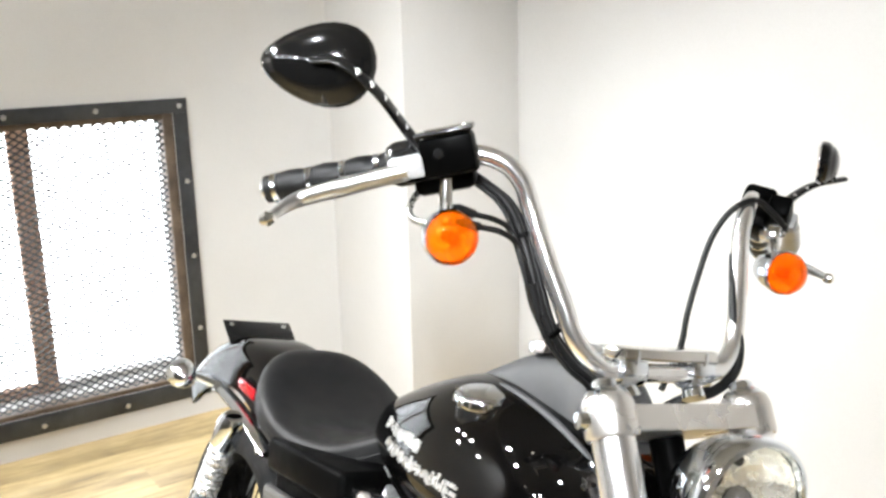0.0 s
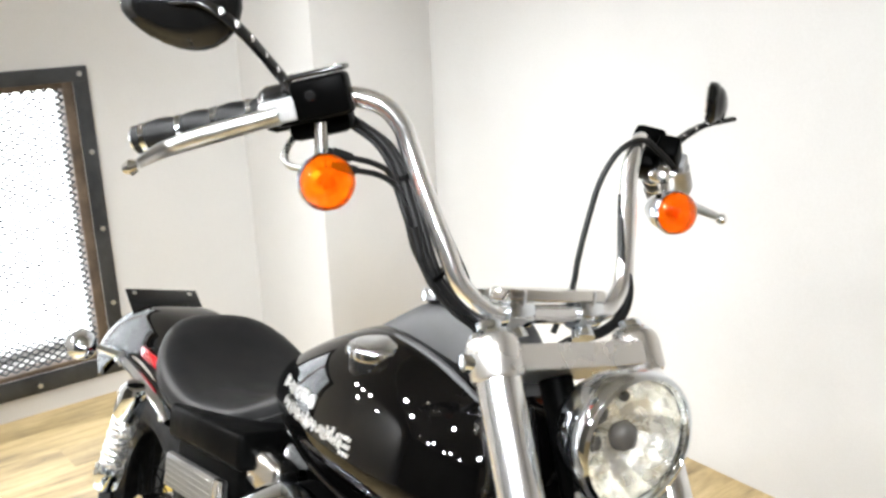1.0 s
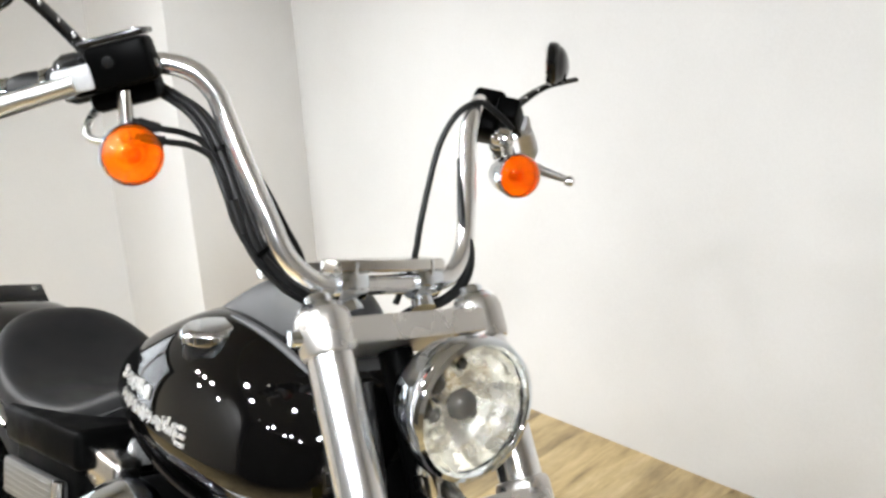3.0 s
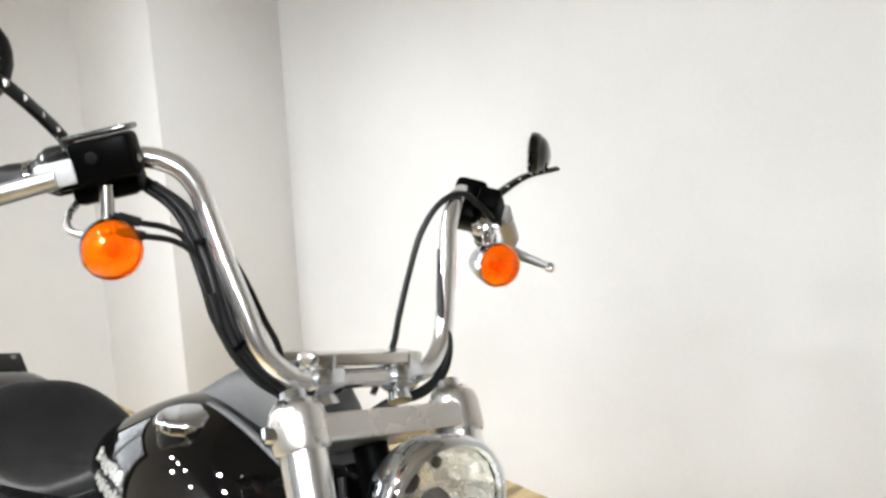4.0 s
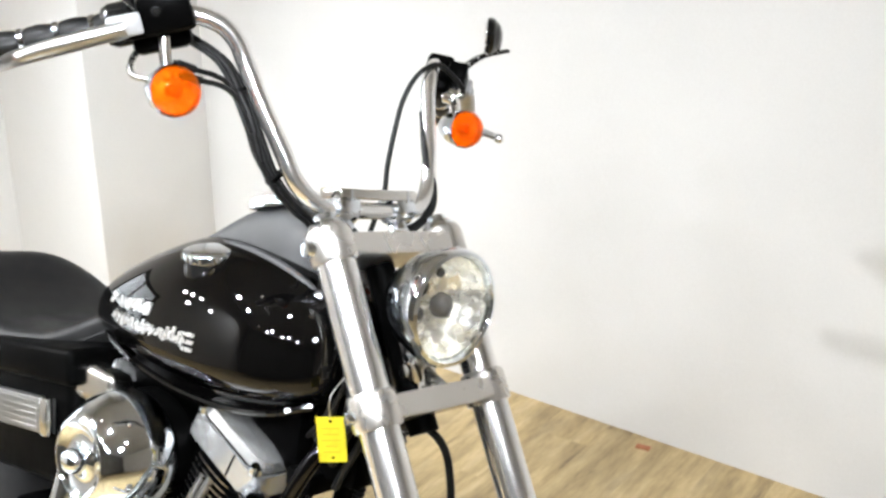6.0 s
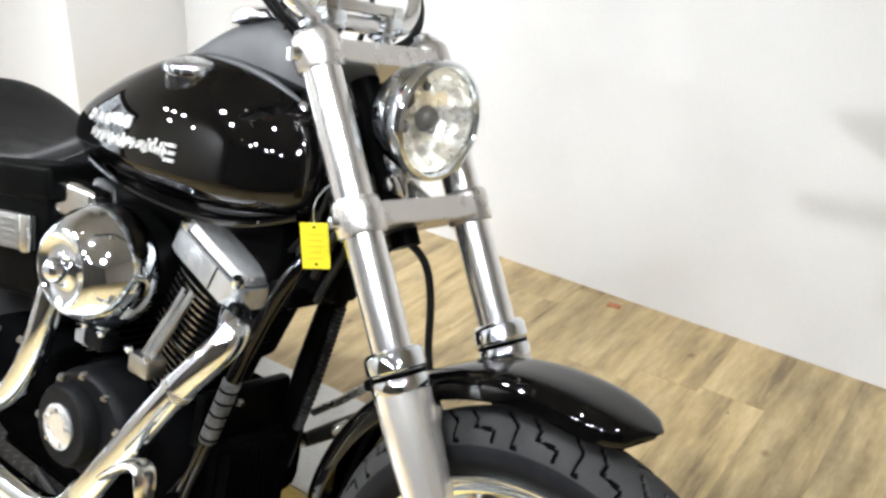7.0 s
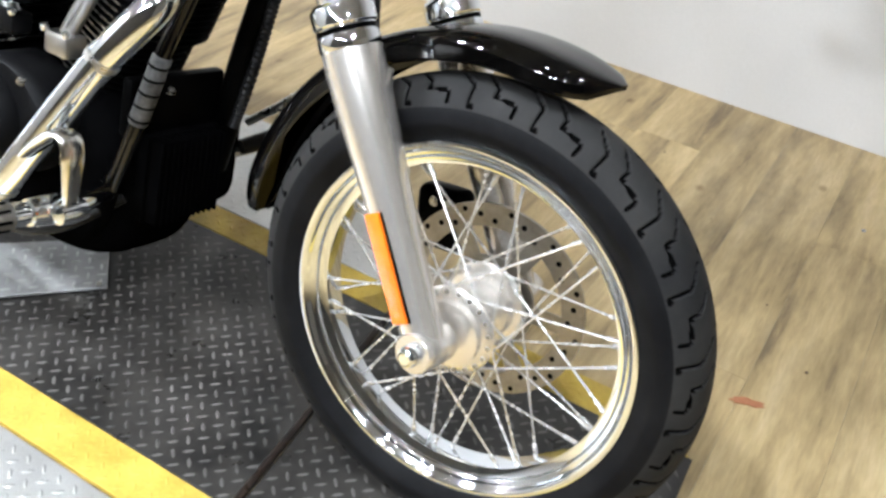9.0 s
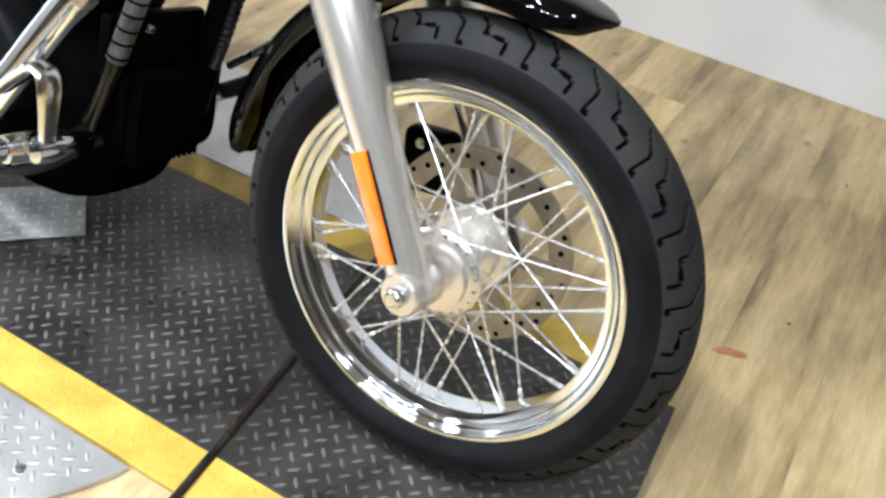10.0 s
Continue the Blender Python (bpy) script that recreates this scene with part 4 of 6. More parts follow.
def fender(c, arc0, arc1, r0, r1, half, drop, steps=40):
    """A mudguard swept round an axle; half: half its width; drop: how far its sides come down."""
    rings = []
    for i in range(steps + 1):
        t = i / steps
        a = radians(arc0 + (arc1 - arc0) * t)
        r = r0 + (r1 - r0) * t
        end = min(t, 1 - t) * steps
        taper = min(1.0, math.sqrt(max(0.0, end) / 5.0 * (2 - min(1, end / 5.0)))) if end < 5 else 1.0
        w = half * (0.16 + 0.84 * taper)
        sec = []
        for k in range(17):
            v = -1 + k / 8
            yy = w * (1 if v > 0 else -1) * (1 - (1 - abs(v)) ** 1.8)
            rr = r - drop * (0.12 + 0.88 * taper) * abs(v) ** 3.2
            sec.append((rr, yy))
        inner = [(rr - 0.003, yy * 0.965) for rr, yy in sec][::-1]
        rings.append([V(c) + V((rr * math.cos(a), yy, rr * math.sin(a))) for rr, yy in sec + inner])
    return loft(rings)


fen = fork_part("front_fender", fender((0, 0, 0), 66.0, 173, 0.390, 0.414, 0.066, 0.038), GLOSS, None, "glossy black front fender")
for y in (-0.078, 0.078):
    fork_part("fender_bracket", box(-0.012, 0.012, -0.004, 0.004, -0.03, 0.03, 0.002, turn=Matrix.Translation(leg(0.33, y))), SATIN, fen)


def handlebar():
    pts = [(-0.381, 0.0, 0.834), (-0.381, -0.080, 0.835), (-0.384, -0.112, 0.844), (-0.393, -0.140, 0.872), (-0.404, -0.155, 0.912), (-0.424, -0.174, 0.970), (-0.443, -0.191, 1.030), (-0.449, -0.203, 1.060), (-0.462, -0.226, 1.083), (-0.486, -0.260, 1.090), (-0.520, -0.312, 1.076), (-0.645, -0.470, 1.020)]
    full = [(x, -y, z) for x, y, z in pts[:0:-1]] + pts
    bar = fork_part("handlebar", tube(full, 0.0127, 20, steps=8), HARD_CHROME, None, "tall chrome ape-hanger handlebar")
    for y in (-0.06, 0.06):
        bm = tube([leg(0.884, y * 0.95, -0.028), V((-0.386, y, 0.822))], [0.016, 0.0135], 20)
        lathe([(0.0225, -0.020), (0.0245, -0.017), (0.0245, 0.017), (0.0225, 0.020), (0.0125, 0.020), (0.0125, -0.020)], (-0.385, y, 0.837), (0, 1, 0), 28, bm, closed=True)
        rs = fork_part("riser", bm, CHROME, bar, "chrome handlebar riser")
        for dx in (-0.016, 0.016):
            fork_part("clamp_bolt", lathe([(0, 0.012), (0.006, 0.012), (0.0075, 0.009), (0.0075, -0.012), (0, -0.012)], (-0.385 + dx, y, 0.853), (0.05, 0, 1), 14), CHROME, rs)
    fork_part("clamp_plate", box(-0.023, 0.023, -0.082, 0.082, -0.007, 0.009, 0.004, turn=pose(-0.385, 0, 0.857)), POLISHED, bar, "satin top clamp plate")
    return bar


bar = handlebar()
GRIP_IN, GRIP_OUT = V((-0.520, -0.312, 1.076)), V((-0.645, -0.470, 1.020))


def controls(s):
    """Grip, lever, switch box, mirror and indicator of one side; s: -1 right, 1 left."""
    f = lambda p: V((p[0], -s * p[1], p[2]))  # noqa: E731  numbers below are for the right side
    gi, go = f(GRIP_IN), f(GRIP_OUT)
    way = (go - gi).normalized()
    prof = [(0.0, 0.0150), (0.015, 0.0180), (0.030, 0.0196), (0.045, 0.0188), (0.055, 0.0165), (0.065, 0.0188), (0.0775, 0.0202), (0.090, 0.0188), (0.100, 0.0165), (0.110, 0.0188), (0.1225, 0.0202), (0.135, 0.0188), (0.145, 0.0165), (0.155, 0.0188), (0.170, 0.0202), (0.185, 0.0186), (0.205, 0.0175)]
    bm = lathe([(0, 0.0)] + [(r, h) for h, r in prof] + [(0, 0.208)], gi, way, 24)
    grip = fork_part("grip", bm, HOSE, None, "black rubber grip with chrome bands")
    for h in (0.055, 0.100, 0.145, 0.192):
        fork_part("grip_band", lathe([(0.017, -0.005), (0.0197, -0.003), (0.0197, 0.003), (0.017, 0.005)], gi + way * h, way, 24, closed=True), CHROME, grip, "chrome grip band")
    # switch housing, black, with a grey lever pivot
    fwd = V((1, 0, 0)) - way * way.x
    fwd.normalize()
    up = way.cross(fwd) * (1 if s > 0 else -1)
    if up.z < 0:
        up = -up

    def block(a0, a1, b0, b1, c0, c1, bevel=0.004, o=gi):
        m = Matrix(((way.x, fwd.x, up.x, o.x), (way.y, fwd.y, up.y, o.y), (way.z, fwd.z, up.z, o.z), (0, 0, 0, 1)))
        return box(a0, a1, b0, b1, c0, c1, bevel, turn=m)

    sw = fork_part("switch_housing", block(-0.066, 0.012, -0.024, 0.026, -0.044, 0.024, 0.010), BLACK, None, "black switch housing")
    fork_part("throttle_drum", lathe([(0, -0.004), (0.024, -0.004), (0.029, 0.002), (0.029, 0.030), (0.024, 0.040), (0.0185, 0.043), (0, 0.043)], gi, way, 28), BLACKGLOSS, sw, "black grip housing")
    fork_part("switch_button", block(-0.045, -0.010, 0.0235, 0.028, -0.020, -0.004, 0.002), BLACKGLOSS, sw)
    if s < 0:
        mc = fork_part("brake_reservoir", block(-0.074, -0.006, 0.006, 0.058, -0.020, 0.028, 0.007), BLACK, None, "black brake fluid reservoir")
        fork_part("reservoir_lid", block(-0.076, -0.004, 0.004, 0.060, 0.029, 0.036, 0.003), BLACKGLOSS, mc, "glossy black reservoir lid")
        for a_ in (-0.066, -0.014):
            fork_part("lid_screw", bolt(gi + way * a_ + fwd * 0.052 + up * 0.036, up, 0.004, 0.002), STEEL, mc)
        fork_part("sight_glass", lathe([(0, 0.003), (0.006, 0.002), (0.0075, 0)], gi - way * 0.030 + fwd * 0.058 + up * 0.008, fwd, 16), BLACKGLOSS, mc)
        fork_part("mount_screw", bolt(gi - way * 0.072 + fwd * 0.040 - up * 0.004, fwd, 0.006, 0.006), CHROME, mc)
    perch = fork_part("lever_perch", block(-0.075, 0.018, 0.018, 0.052, -0.022, 0.012, 0.006), BLACK, None, "black lever perch")
    fork_part("lever_pivot", block(-0.010, 0.034, 0.036, 0.060, -0.016, 0.012, 0.005), GREY_PLASTIC, perch, "pale grey lever pivot")
    if s > 0:
        fork_part("perch_clamp", block(-0.050, -0.018, 0.016, 0.046, -0.052, -0.022, 0.005), POLISHED, perch, "polished perch clamp")
        fork_part("clamp_screw", bolt(gi - way * 0.034 + fwd * 0.046 - up * 0.036, fwd, 0.007, 0.008), CHROME, perch)
        fork_part("clamp_screw", bolt(gi - way * 0.066 + fwd * 0.024 - up * 0.010, fwd, 0.006, 0.008), CHROME, perch)
        fork_part("mirror_nut", lathe([(0.012, -0.012), (0.012, 0.010), (0.008, 0.014), (0, 0.014)], gi - way * 0.012 + fwd * 0.030 - up * 0.026, -up, 6), CHROME, perch)
    le = f((-0.524, -0.505, 0.982))
    l0 = gi + way * 0.012 + fwd * 0.052 - up * 0.006
    l1 = gi + way * 0.09 + fwd * 0.056 - up * 0.010
    l2 = gi + way * 0.155 + fwd * 0.052 - up * 0.016
    lever = fork_part("brake_lever" if s < 0 else "clutch_lever", tube([l0, l1, l2, le], [0.0140, 0.0150, 0.0125, 0.0060], 14, steps=6, flat=0.8), LEVER, None, "dull alloy hand lever")
    fork_part("lever_ball", lathe([(0, -0.010), (0.006, -0.008), (0.0095, 0), (0.006, 0.008), (0, 0.010)], le, way, 16), POLISHED, lever)
    # indicator: chrome bullet with amber face, on a short stalk
    sc, ax = f((-0.449, -0.300, 0.982)), V((0.970, -0.19, -0.12)).normalized()
    ind = fork_part("indicator", lathe([(0, -0.066), (0.012, -0.062), (0.024, -0.045), (0.031, -0.022), (0.0335, -0.004), (0.0335, 0.004)], sc, ax, 36), CHROME, None, "chrome bullet indicator with amber lens")
    fork_part("amber_lens", lathe([(0, 0.0290), (0.006, 0.0288), (0.0105, 0.0278), (0.0112, 0.0262), (0.0128, 0.0262), (0.0135, 0.0272), (0.0205, 0.0252), (0.0275, 0.0205), (0.0320, 0.0130), (0.0330, 0.0040), (0.0330, -0.002), (0.0308, -0.002), (0.0308, 0.0035), (0.0298, 0.0115), (0.0258, 0.0182), (0.0190, 0.0228), (0.0105, 0.0252), (0, 0.0262)], sc, ax, 36), AMBER, ind, "amber indicator lens").visible_shadow = False
    fork_part("lens_core", lathe([(0, 0.008), (0.005, 0.007), (0.007, 0.003), (0.008, -0.016), (0.014, -0.018), (0.022, -0.012), (0.029, -0.003), (0.0305, 0.001)], sc, ax, 13), AMBER_CORE, ind, smooth=False)
    fork_part("bulb", lathe([(0, 0.0125), (0.005, 0.0115), (0.0085, 0.008), (0.009, 0.002), (0.009, -0.012)], sc, ax, 20), AMBER_BULB, ind, "dark amber bulb")
    fork_part("lens_rim", lathe([(0.0332, -0.006), (0.0345, -0.004), (0.0345, -0.001), (0.0332, 0.001)], sc, ax, 36, closed=True), CHROME, ind)
    fork_part("stalk", tube([sc - ax * 0.028 + V((0, 0, 0.028)), gi - way * 0.03 + fwd * 0.03 - up * 0.026], 0.0085, 12), POLISHED, ind)
    # mirror
    base = gi - way * 0.012 + fwd * 0.030 + up * 0.006
    if s < 0:
        head = V((-0.548, -0.452, 1.176))
    else:
        head = V((-0.505, 0.440, 1.168))
    stem_pts = [base, V((-0.518, s * 0.340, 1.112)), V((-0.492, s * 0.398, 1.147)), V((-0.500, -0.444, 1.174))] if s < 0 else [base, V((-0.492, 0.335, 1.092)), V((-0.494, 0.400, 1.128)), V((-0.484, 0.468, 1.148))]
    if s < 0:
        stem_pts.append(head + V((0.77, -0.63, -0.05)) * 0.030)
    stem = fork_part("mirror_stem", tube(stem_pts, [0.012, 0.0115, 0.0105, 0.0095, 0.0085] if s < 0 else [0.011, 0.0105, 0.009, 0.008], 14, steps=8, flat=0.5), BLACKGLOSS, None, "black drilled mirror stem")
    cur = spline(stem_pts, 8)
    for k in (8, 11, 14, 17, 20):
        p, q = cur[k], cur[k + 1]
        fork_part("stem_hole", lathe([(0, 0.0078), (0.0044, 0.0078), (0.0052, 0.0066), (0.0052, 0)], p, (0.75, 0.6 * s, 0.2), 12), EMBLEM, stem)
    outline = []
    for k in range(28):
        a = 2 * math.pi * k / 28
        c_, s_ = math.cos(a), math.sin(a)
        u = (0.073 if s < 0 else 0.078) * c_
        v = (0.050 if s < 0 else 0.034) * s_ * (1.0 + 0.30 * c_)
        outline.append((u, v))
    rings = []
    # shell, deep towards the front, flat glass to the rear; u runs inboard
    ex, ey, ez = V((0.63, -0.77 * s, 0.0)).normalized(), V((0.05, 0, 1)), V((0.77, 0.63 * s, -0.05)).normalized()
    for d, sc_ in ((-0.008, 0.97), (-0.004, 1.0), (0.003, 0.985), (0.0075, 0.92), (0.0090, 0.85), (0.0125, 0.81), (0.0185, 0.63), (0.0225, 0.36), (0.0240, 0.10)):
        rings.append([head + ex * (u * sc_) + ey * (v * sc_) + ez * d for u, v in outline])
    shell = fork_part("mirror_shell", loft(rings), SHELL, stem, "glossy black teardrop mirror back")
    fork_part("mirror_glass", loft([[head + ex * (u * 0.93) + ey * (v * 0.93) + ez * d for u, v in outline] for d in (-0.0105, -0.0085)]), MIRROR, shell)


controls(-1)
controls(1)


def cables():
    """Control cables and brake hose at the handlebar and fork."""
    tie = [(-0.497, -0.245, 1.064), (-0.466, -0.216, 1.036), (-0.450, -0.196, 0.994), (-0.430, -0.180, 0.930), (-0.417, -0.162, 0.877), (-0.408, -0.128, 0.838), (-0.415, -0.085, 0.812), (-0.44, -0.05, 0.77)]
    for k, (dx, dy, r) in enumerate(((0.0, 0.0, 0.0066), (-0.004, 0.013, 0.0050), (0.004, -0.010, 0.0038))):
        fork_part("cable_loom" if k == 0 else "cable", tube([(x + dx, y + dy, z - 0.002 * k) for x, y, z in tie], r, 12, steps=8), HOSE, bar, "black wiring loom" if k == 0 else "black rubber cable")
    for i, z in enumerate((2, 4)):
        p, q = V(tie[z]), V(tie[z + 1])
        fork_part("cable_tie", lathe([(0.012, -0.003), (0.0145, -0.003), (0.0145, 0.003), (0.012, 0.003)], p + V((0, 0.004, 0)), (q - p), 16, closed=True), BLACK, bar)
    for pts in ([(-0.455, -0.298, 1.020), (-0.447, -0.270, 1.013), (-0.445, -0.240, 1.009), (-0.445, -0.215, 0.996), (-0.428, -0.200, 0.945), (-0.421, -0.188, 0.905), (-0.410, -0.160, 0.860), (-0.412, -0.11, 0.825)],
                [(-0.440, -0.300, 1.002), (-0.434, -0.270, 0.998), (-0.432, -0.240, 0.995), (-0.438, -0.212, 0.984), (-0.432, -0.198, 0.960)]):
        c = fork_part("throttle_cable", tube(pts, 0.0037, 10, steps=8), HOSE, bar, "black throttle cable")
        fork_part("cable_ferrule", tube([V(pts[0]) + (V(pts[1]) - V(pts[0])) * 0.2, V(pts[1])], 0.0058, 10), HOSE, c)
    j = V((-0.422, -0.194, 0.935))
    fork_part("cable_adjuster", tube([j, j + V((0.008, 0.010, -0.038))], [0.0075, 0.0085, 0.0075, 0.0085, 0.0055], 12), HOSE, bar)
    # throttle cable bracket loop under the switch
    fork_part("cable_guide", tube([(-0.520, -0.300, 1.052), (-0.512, -0.325, 1.018), (-0.500, -0.325, 1.000), (-0.470, -0.305, 0.998), (-0.447, -0.290, 1.003)], [0.0048, 0.0042, 0.0038], 10, steps=8), STEEL, bar, "steel throttle cable guide")
    fork_part("cable", tube([(-0.490, -0.135, 0.985), (-0.467, -0.120, 0.945), (-0.458, -0.100, 0.903), (-0.470, -0.070, 0.867), (-0.48, -0.05, 0.82)], 0.0042, 10, steps=8), HOSE, bar)
    fork_part("clutch_cable", tube([(-0.424, 0.262, 1.048), (-0.428, 0.240, 1.066), (-0.441, 0.212, 1.084), (-0.456, 0.182, 1.066), (-0.474, 0.165, 1.023), (-0.480, 0.150, 0.962), (-0.476, 0.132, 0.905), (-0.461, 0.110, 0.861), (-0.450, 0.07, 0.80)], 0.0046, 12, steps=8), HOSE, bar, "black clutch cable")
    fork_part("cable_loom", tube([(-0.440, 0.178, 1.00), (-0.405, 0.150, 0.920), (-0.385, 0.145, 0.868), (-0.380, 0.130, 0.832), (-0.386, 0.100, 0.808), (-0.398, 0.060, 0.796), (-0.42, 0.03, 0.77)], 0.0075, 12, steps=8), HOSE, bar, "black wiring loom")
    fork_part("brake_hose", tube([(-0.300, 0.0, 0.527), (-0.292, 0.004, 0.525), (-0.272, 0.020, 0.520), (-0.256, 0.040, 0.490), (-0.250, 0.050, 0.436), (-0.252, 0.060, 0.330), (-0.225, 0.075, 0.24), (-0.16, 0.085, 0.17)], 0.0060, 12, steps=8), HOSE, None, "black front brake hose")
    fork_part("hose_union", lathe([(0, -0.02), (0.010, -0.02), (0.013, -0.012), (0.013, 0.012), (0.010, 0.02), (0, 0.02)], (-0.290, 0.0, 0.528), (1, 0.3, 0.1), 12), HOSE, None)
    cal = fork_part("brake_caliper", box(-0.155, -0.075, 0.052, 0.098, 0.055, 0.150, 0.014, seg=3, turn=None), BLACK, None, "black front brake caliper")
    for x, z in ((-0.135, 0.08), (-0.095, 0.13), (-0.12, 0.13)):
        fork_part("caliper_bolt", bolt((x, 0.052, z), (0, -1, 0), 0.008, 0.006), STEEL, cal)


cables()

# ---- tank, seat, engine and frame ----
def super_ring(x, w, z0, z1, p=2.6, n=40, low=0.42, tilt=0.0, yc=0.0):
    """A rounded section across the machine, widest at the height low between z0 and z1."""
    zc = z0 + (z1 - z0) * low
    out = []
    for k in range(n):
        a = 2 * math.pi * k / n
        c, s = math.cos(a), math.sin(a)
        y = w * math.copysign(abs(c) ** (2 / p), c)
        h = (z1 - zc) if s > 0 else (zc - z0)
        z = zc + h * math.copysign(abs(s) ** (2 / p), s)
        out.append(V((x + tilt * (z - zc), yc + y, z)))
    return out


def resample(stations, n):
    """Smoothly spaced stations from a few given ones."""
    st = np.array(stations, float)
    t = np.linspace(0, len(st) - 1, n)
    cols = []
    for c in st.T:
        m = np.gradient(c)
        i = np.clip(t.astype(int), 0, len(st) - 2)
        u = t - i
        cols.append((2 * u**3 - 3 * u**2 + 1) * c[i] + (u**3 - 2 * u**2 + u) * m[i] + (-2 * u**3 + 3 * u**2) * c[i + 1] + (u**3 - u**2) * m[i + 1])
    return np.array(cols).T.tolist()


def fuel_tank():
    st = [(-0.428, 0.030, 0.885, 0.925), (-0.436, 0.075, 0.855, 0.957), (-0.462, 0.118, 0.826, 0.986), (-0.52, 0.150, 0.802, 1.014), (-0.60, 0.163, 0.786, 1.032), (-0.70, 0.163, 0.779, 1.036), (-0.80, 0.152, 0.779, 1.020), (-0.90, 0.130, 0.783, 0.980), (-1.00, 0.098, 0.793, 0.928), (-1.06, 0.068, 0.803, 0.890), (-1.095, 0.030, 0.815, 0.862)]
    rings = [super_ring(x, w, z0, z1, 2.4, 56, 0.33) for x, w, z0, z1 in resample(st, 48)]
    tank = body_part("fuel_tank", loft(rings), GLOSS, None, "glossy black teardrop fuel tank")
    # seam flange along the lower edge
    for s in (-1, 1):
        pts = [(x, s * w * 0.80, z0 + 0.006) for x, w, z0, z1 in resample(st[2:-1], 24)]
        body_part("tank_seam", tube(pts, 0.006, 8), GLOSS, tank)
    # filler cap
    c, ax = V((-0.716, -0.104, 0.994)), V((0.0, -0.17, 1)).normalized()
    cap = body_part("filler_cap", lathe([(0, 0.0215), (0.031, 0.0210), (0.037, 0.0198), (0.0405, 0.0170), (0.0420, 0.0135), (0.0420, 0.006), (0.037, 0.003), (0.035, -0.030)], c, ax, 40), CHROME, tank, "bright chrome filler cap")
    for k in range(24):
        a = 2 * math.pi * k / 24
        x, y, z = frame_along(ax)
        if k % 2 == 0:
            body_part("cap_rib", lathe([(0, 0.011), (0.002, 0.010), (0.0022, 0.0)], c + (x * math.cos(a) + y * math.sin(a)) * 0.0424 + ax * 0.005, ax, 6), CHROME, cap)
    body_part("cap_seat", lathe([(0.0355, 0.002), (0.039, 0.0), (0.040, -0.004), (0.040, -0.020), (0.0355, -0.020)], c, ax, 40, closed=True), BLACKGLOSS, cap, "black filler recess")
    # console with the speedometer
    cs = [(-0.875, 0.010, 0.950, 0.978), (-0.84, 0.034, 0.955, 1.006), (-0.78, 0.050, 0.965, 1.040), (-0.71, 0.060, 0.975, 1.078), (-0.64, 0.066, 0.975, 1.100), (-0.58, 0.064, 0.965, 1.098), (-0.53, 0.054, 0.950, 1.070), (-0.50, 0.034, 0.94, 1.02), (-0.485, 0.012, 0.94, 0.98)]
    con = body_part("console", loft([super_ring(x, w, z0, z1, 3.4, 40, 0.3) for x, w, z0, z1 in resample(cs, 34)]), WRINKLE, tank, "wrinkle-black tank console")
    ctr, sax = V((-0.668, 0, 1.093)), V((-0.24, 0, 1)).normalized()
    body_part("speedometer_bezel", lathe([(0.050, -0.006), (0.063, -0.004), (0.064, 0.006), (0.060, 0.013), (0.052, 0.014), (0.050, 0.008)], ctr, sax, 48, closed=True), CHROME, con, "chrome speedometer rim")
    body_part("speedometer_dial", lathe([(0, 0.006), (0.051, 0.006), (0.051, 0.002), (0, 0.002)], ctr, sax, 32), BLACKGLOSS, con)
    # piping along the console's foot, over the tank's shoulder
    for s in (-1, 1):
        pts = [(-0.80, s * 0.055, 1.003), (-0.70, s * 0.072, 1.022), (-0.60, s * 0.080, 1.018), (-0.52, s * 0.078, 0.996), (-0.465, s * 0.068, 0.962)]
        body_part("console_piping", tube(pts, 0.006, 10, steps=6), WRINKLE, con)
    # emblem: ragged silver script shapes, in relief on the flank
    rng = random.Random(5)

    def flank(x, z, lift=0.0012):
        best = min(resample(st, 96), key=lambda q: abs(q[0] - x))
        w, z0, z1 = best[1:]
        zc = z0 + (z1 - z0) * 0.33
        h = (z1 - zc) if z > zc else (zc - z0)
        t = min(0.999, abs(z - zc) / h)
        c = (1 - t**2.4) ** (1 / 2.4)
        return V((x, -w * c - lift, z))

    em = None
    for k in range(34):
        u = k / 33
        x = -0.950 + 0.262 * u
        for row in (0, 1):
            if row == 0 and not 0.0 <= u < 0.62 or row == 1 and u < 0.08:
                continue
            zc = (0.884 + 0.026 * u if row == 0 else 0.855 + 0.026 * u) + rng.uniform(-0.003, 0.003)
            hh, ww = rng.uniform(0.006, 0.012), rng.uniform(0.0030, 0.0050)
            sl = 0.004
            bm = bmesh.new()
            q = [(-ww, -hh), (ww, -hh * rng.uniform(0.6, 1)), (ww + sl, hh), (-ww + sl, hh * rng.uniform(0.6, 1))]
            top = [bm.verts.new(flank(x + a, zc + b, 0.0022)) for a, b in q]
            low = [bm.verts.new(flank(x + a, zc + b, -0.002)) for a, b in q]
            bm.faces.new(top)
            for i in range(4):
                bm.faces.new((top[i], top[(i + 1) % 4], low[(i + 1) % 4], low[i]))
            if em is None:
                em = body_part("emblem", bm, EMBLEM, None, "silver script emblem", smooth=False)
            else:
                body_part("emblem_stroke", bm, EMBLEM, em, smooth=False)
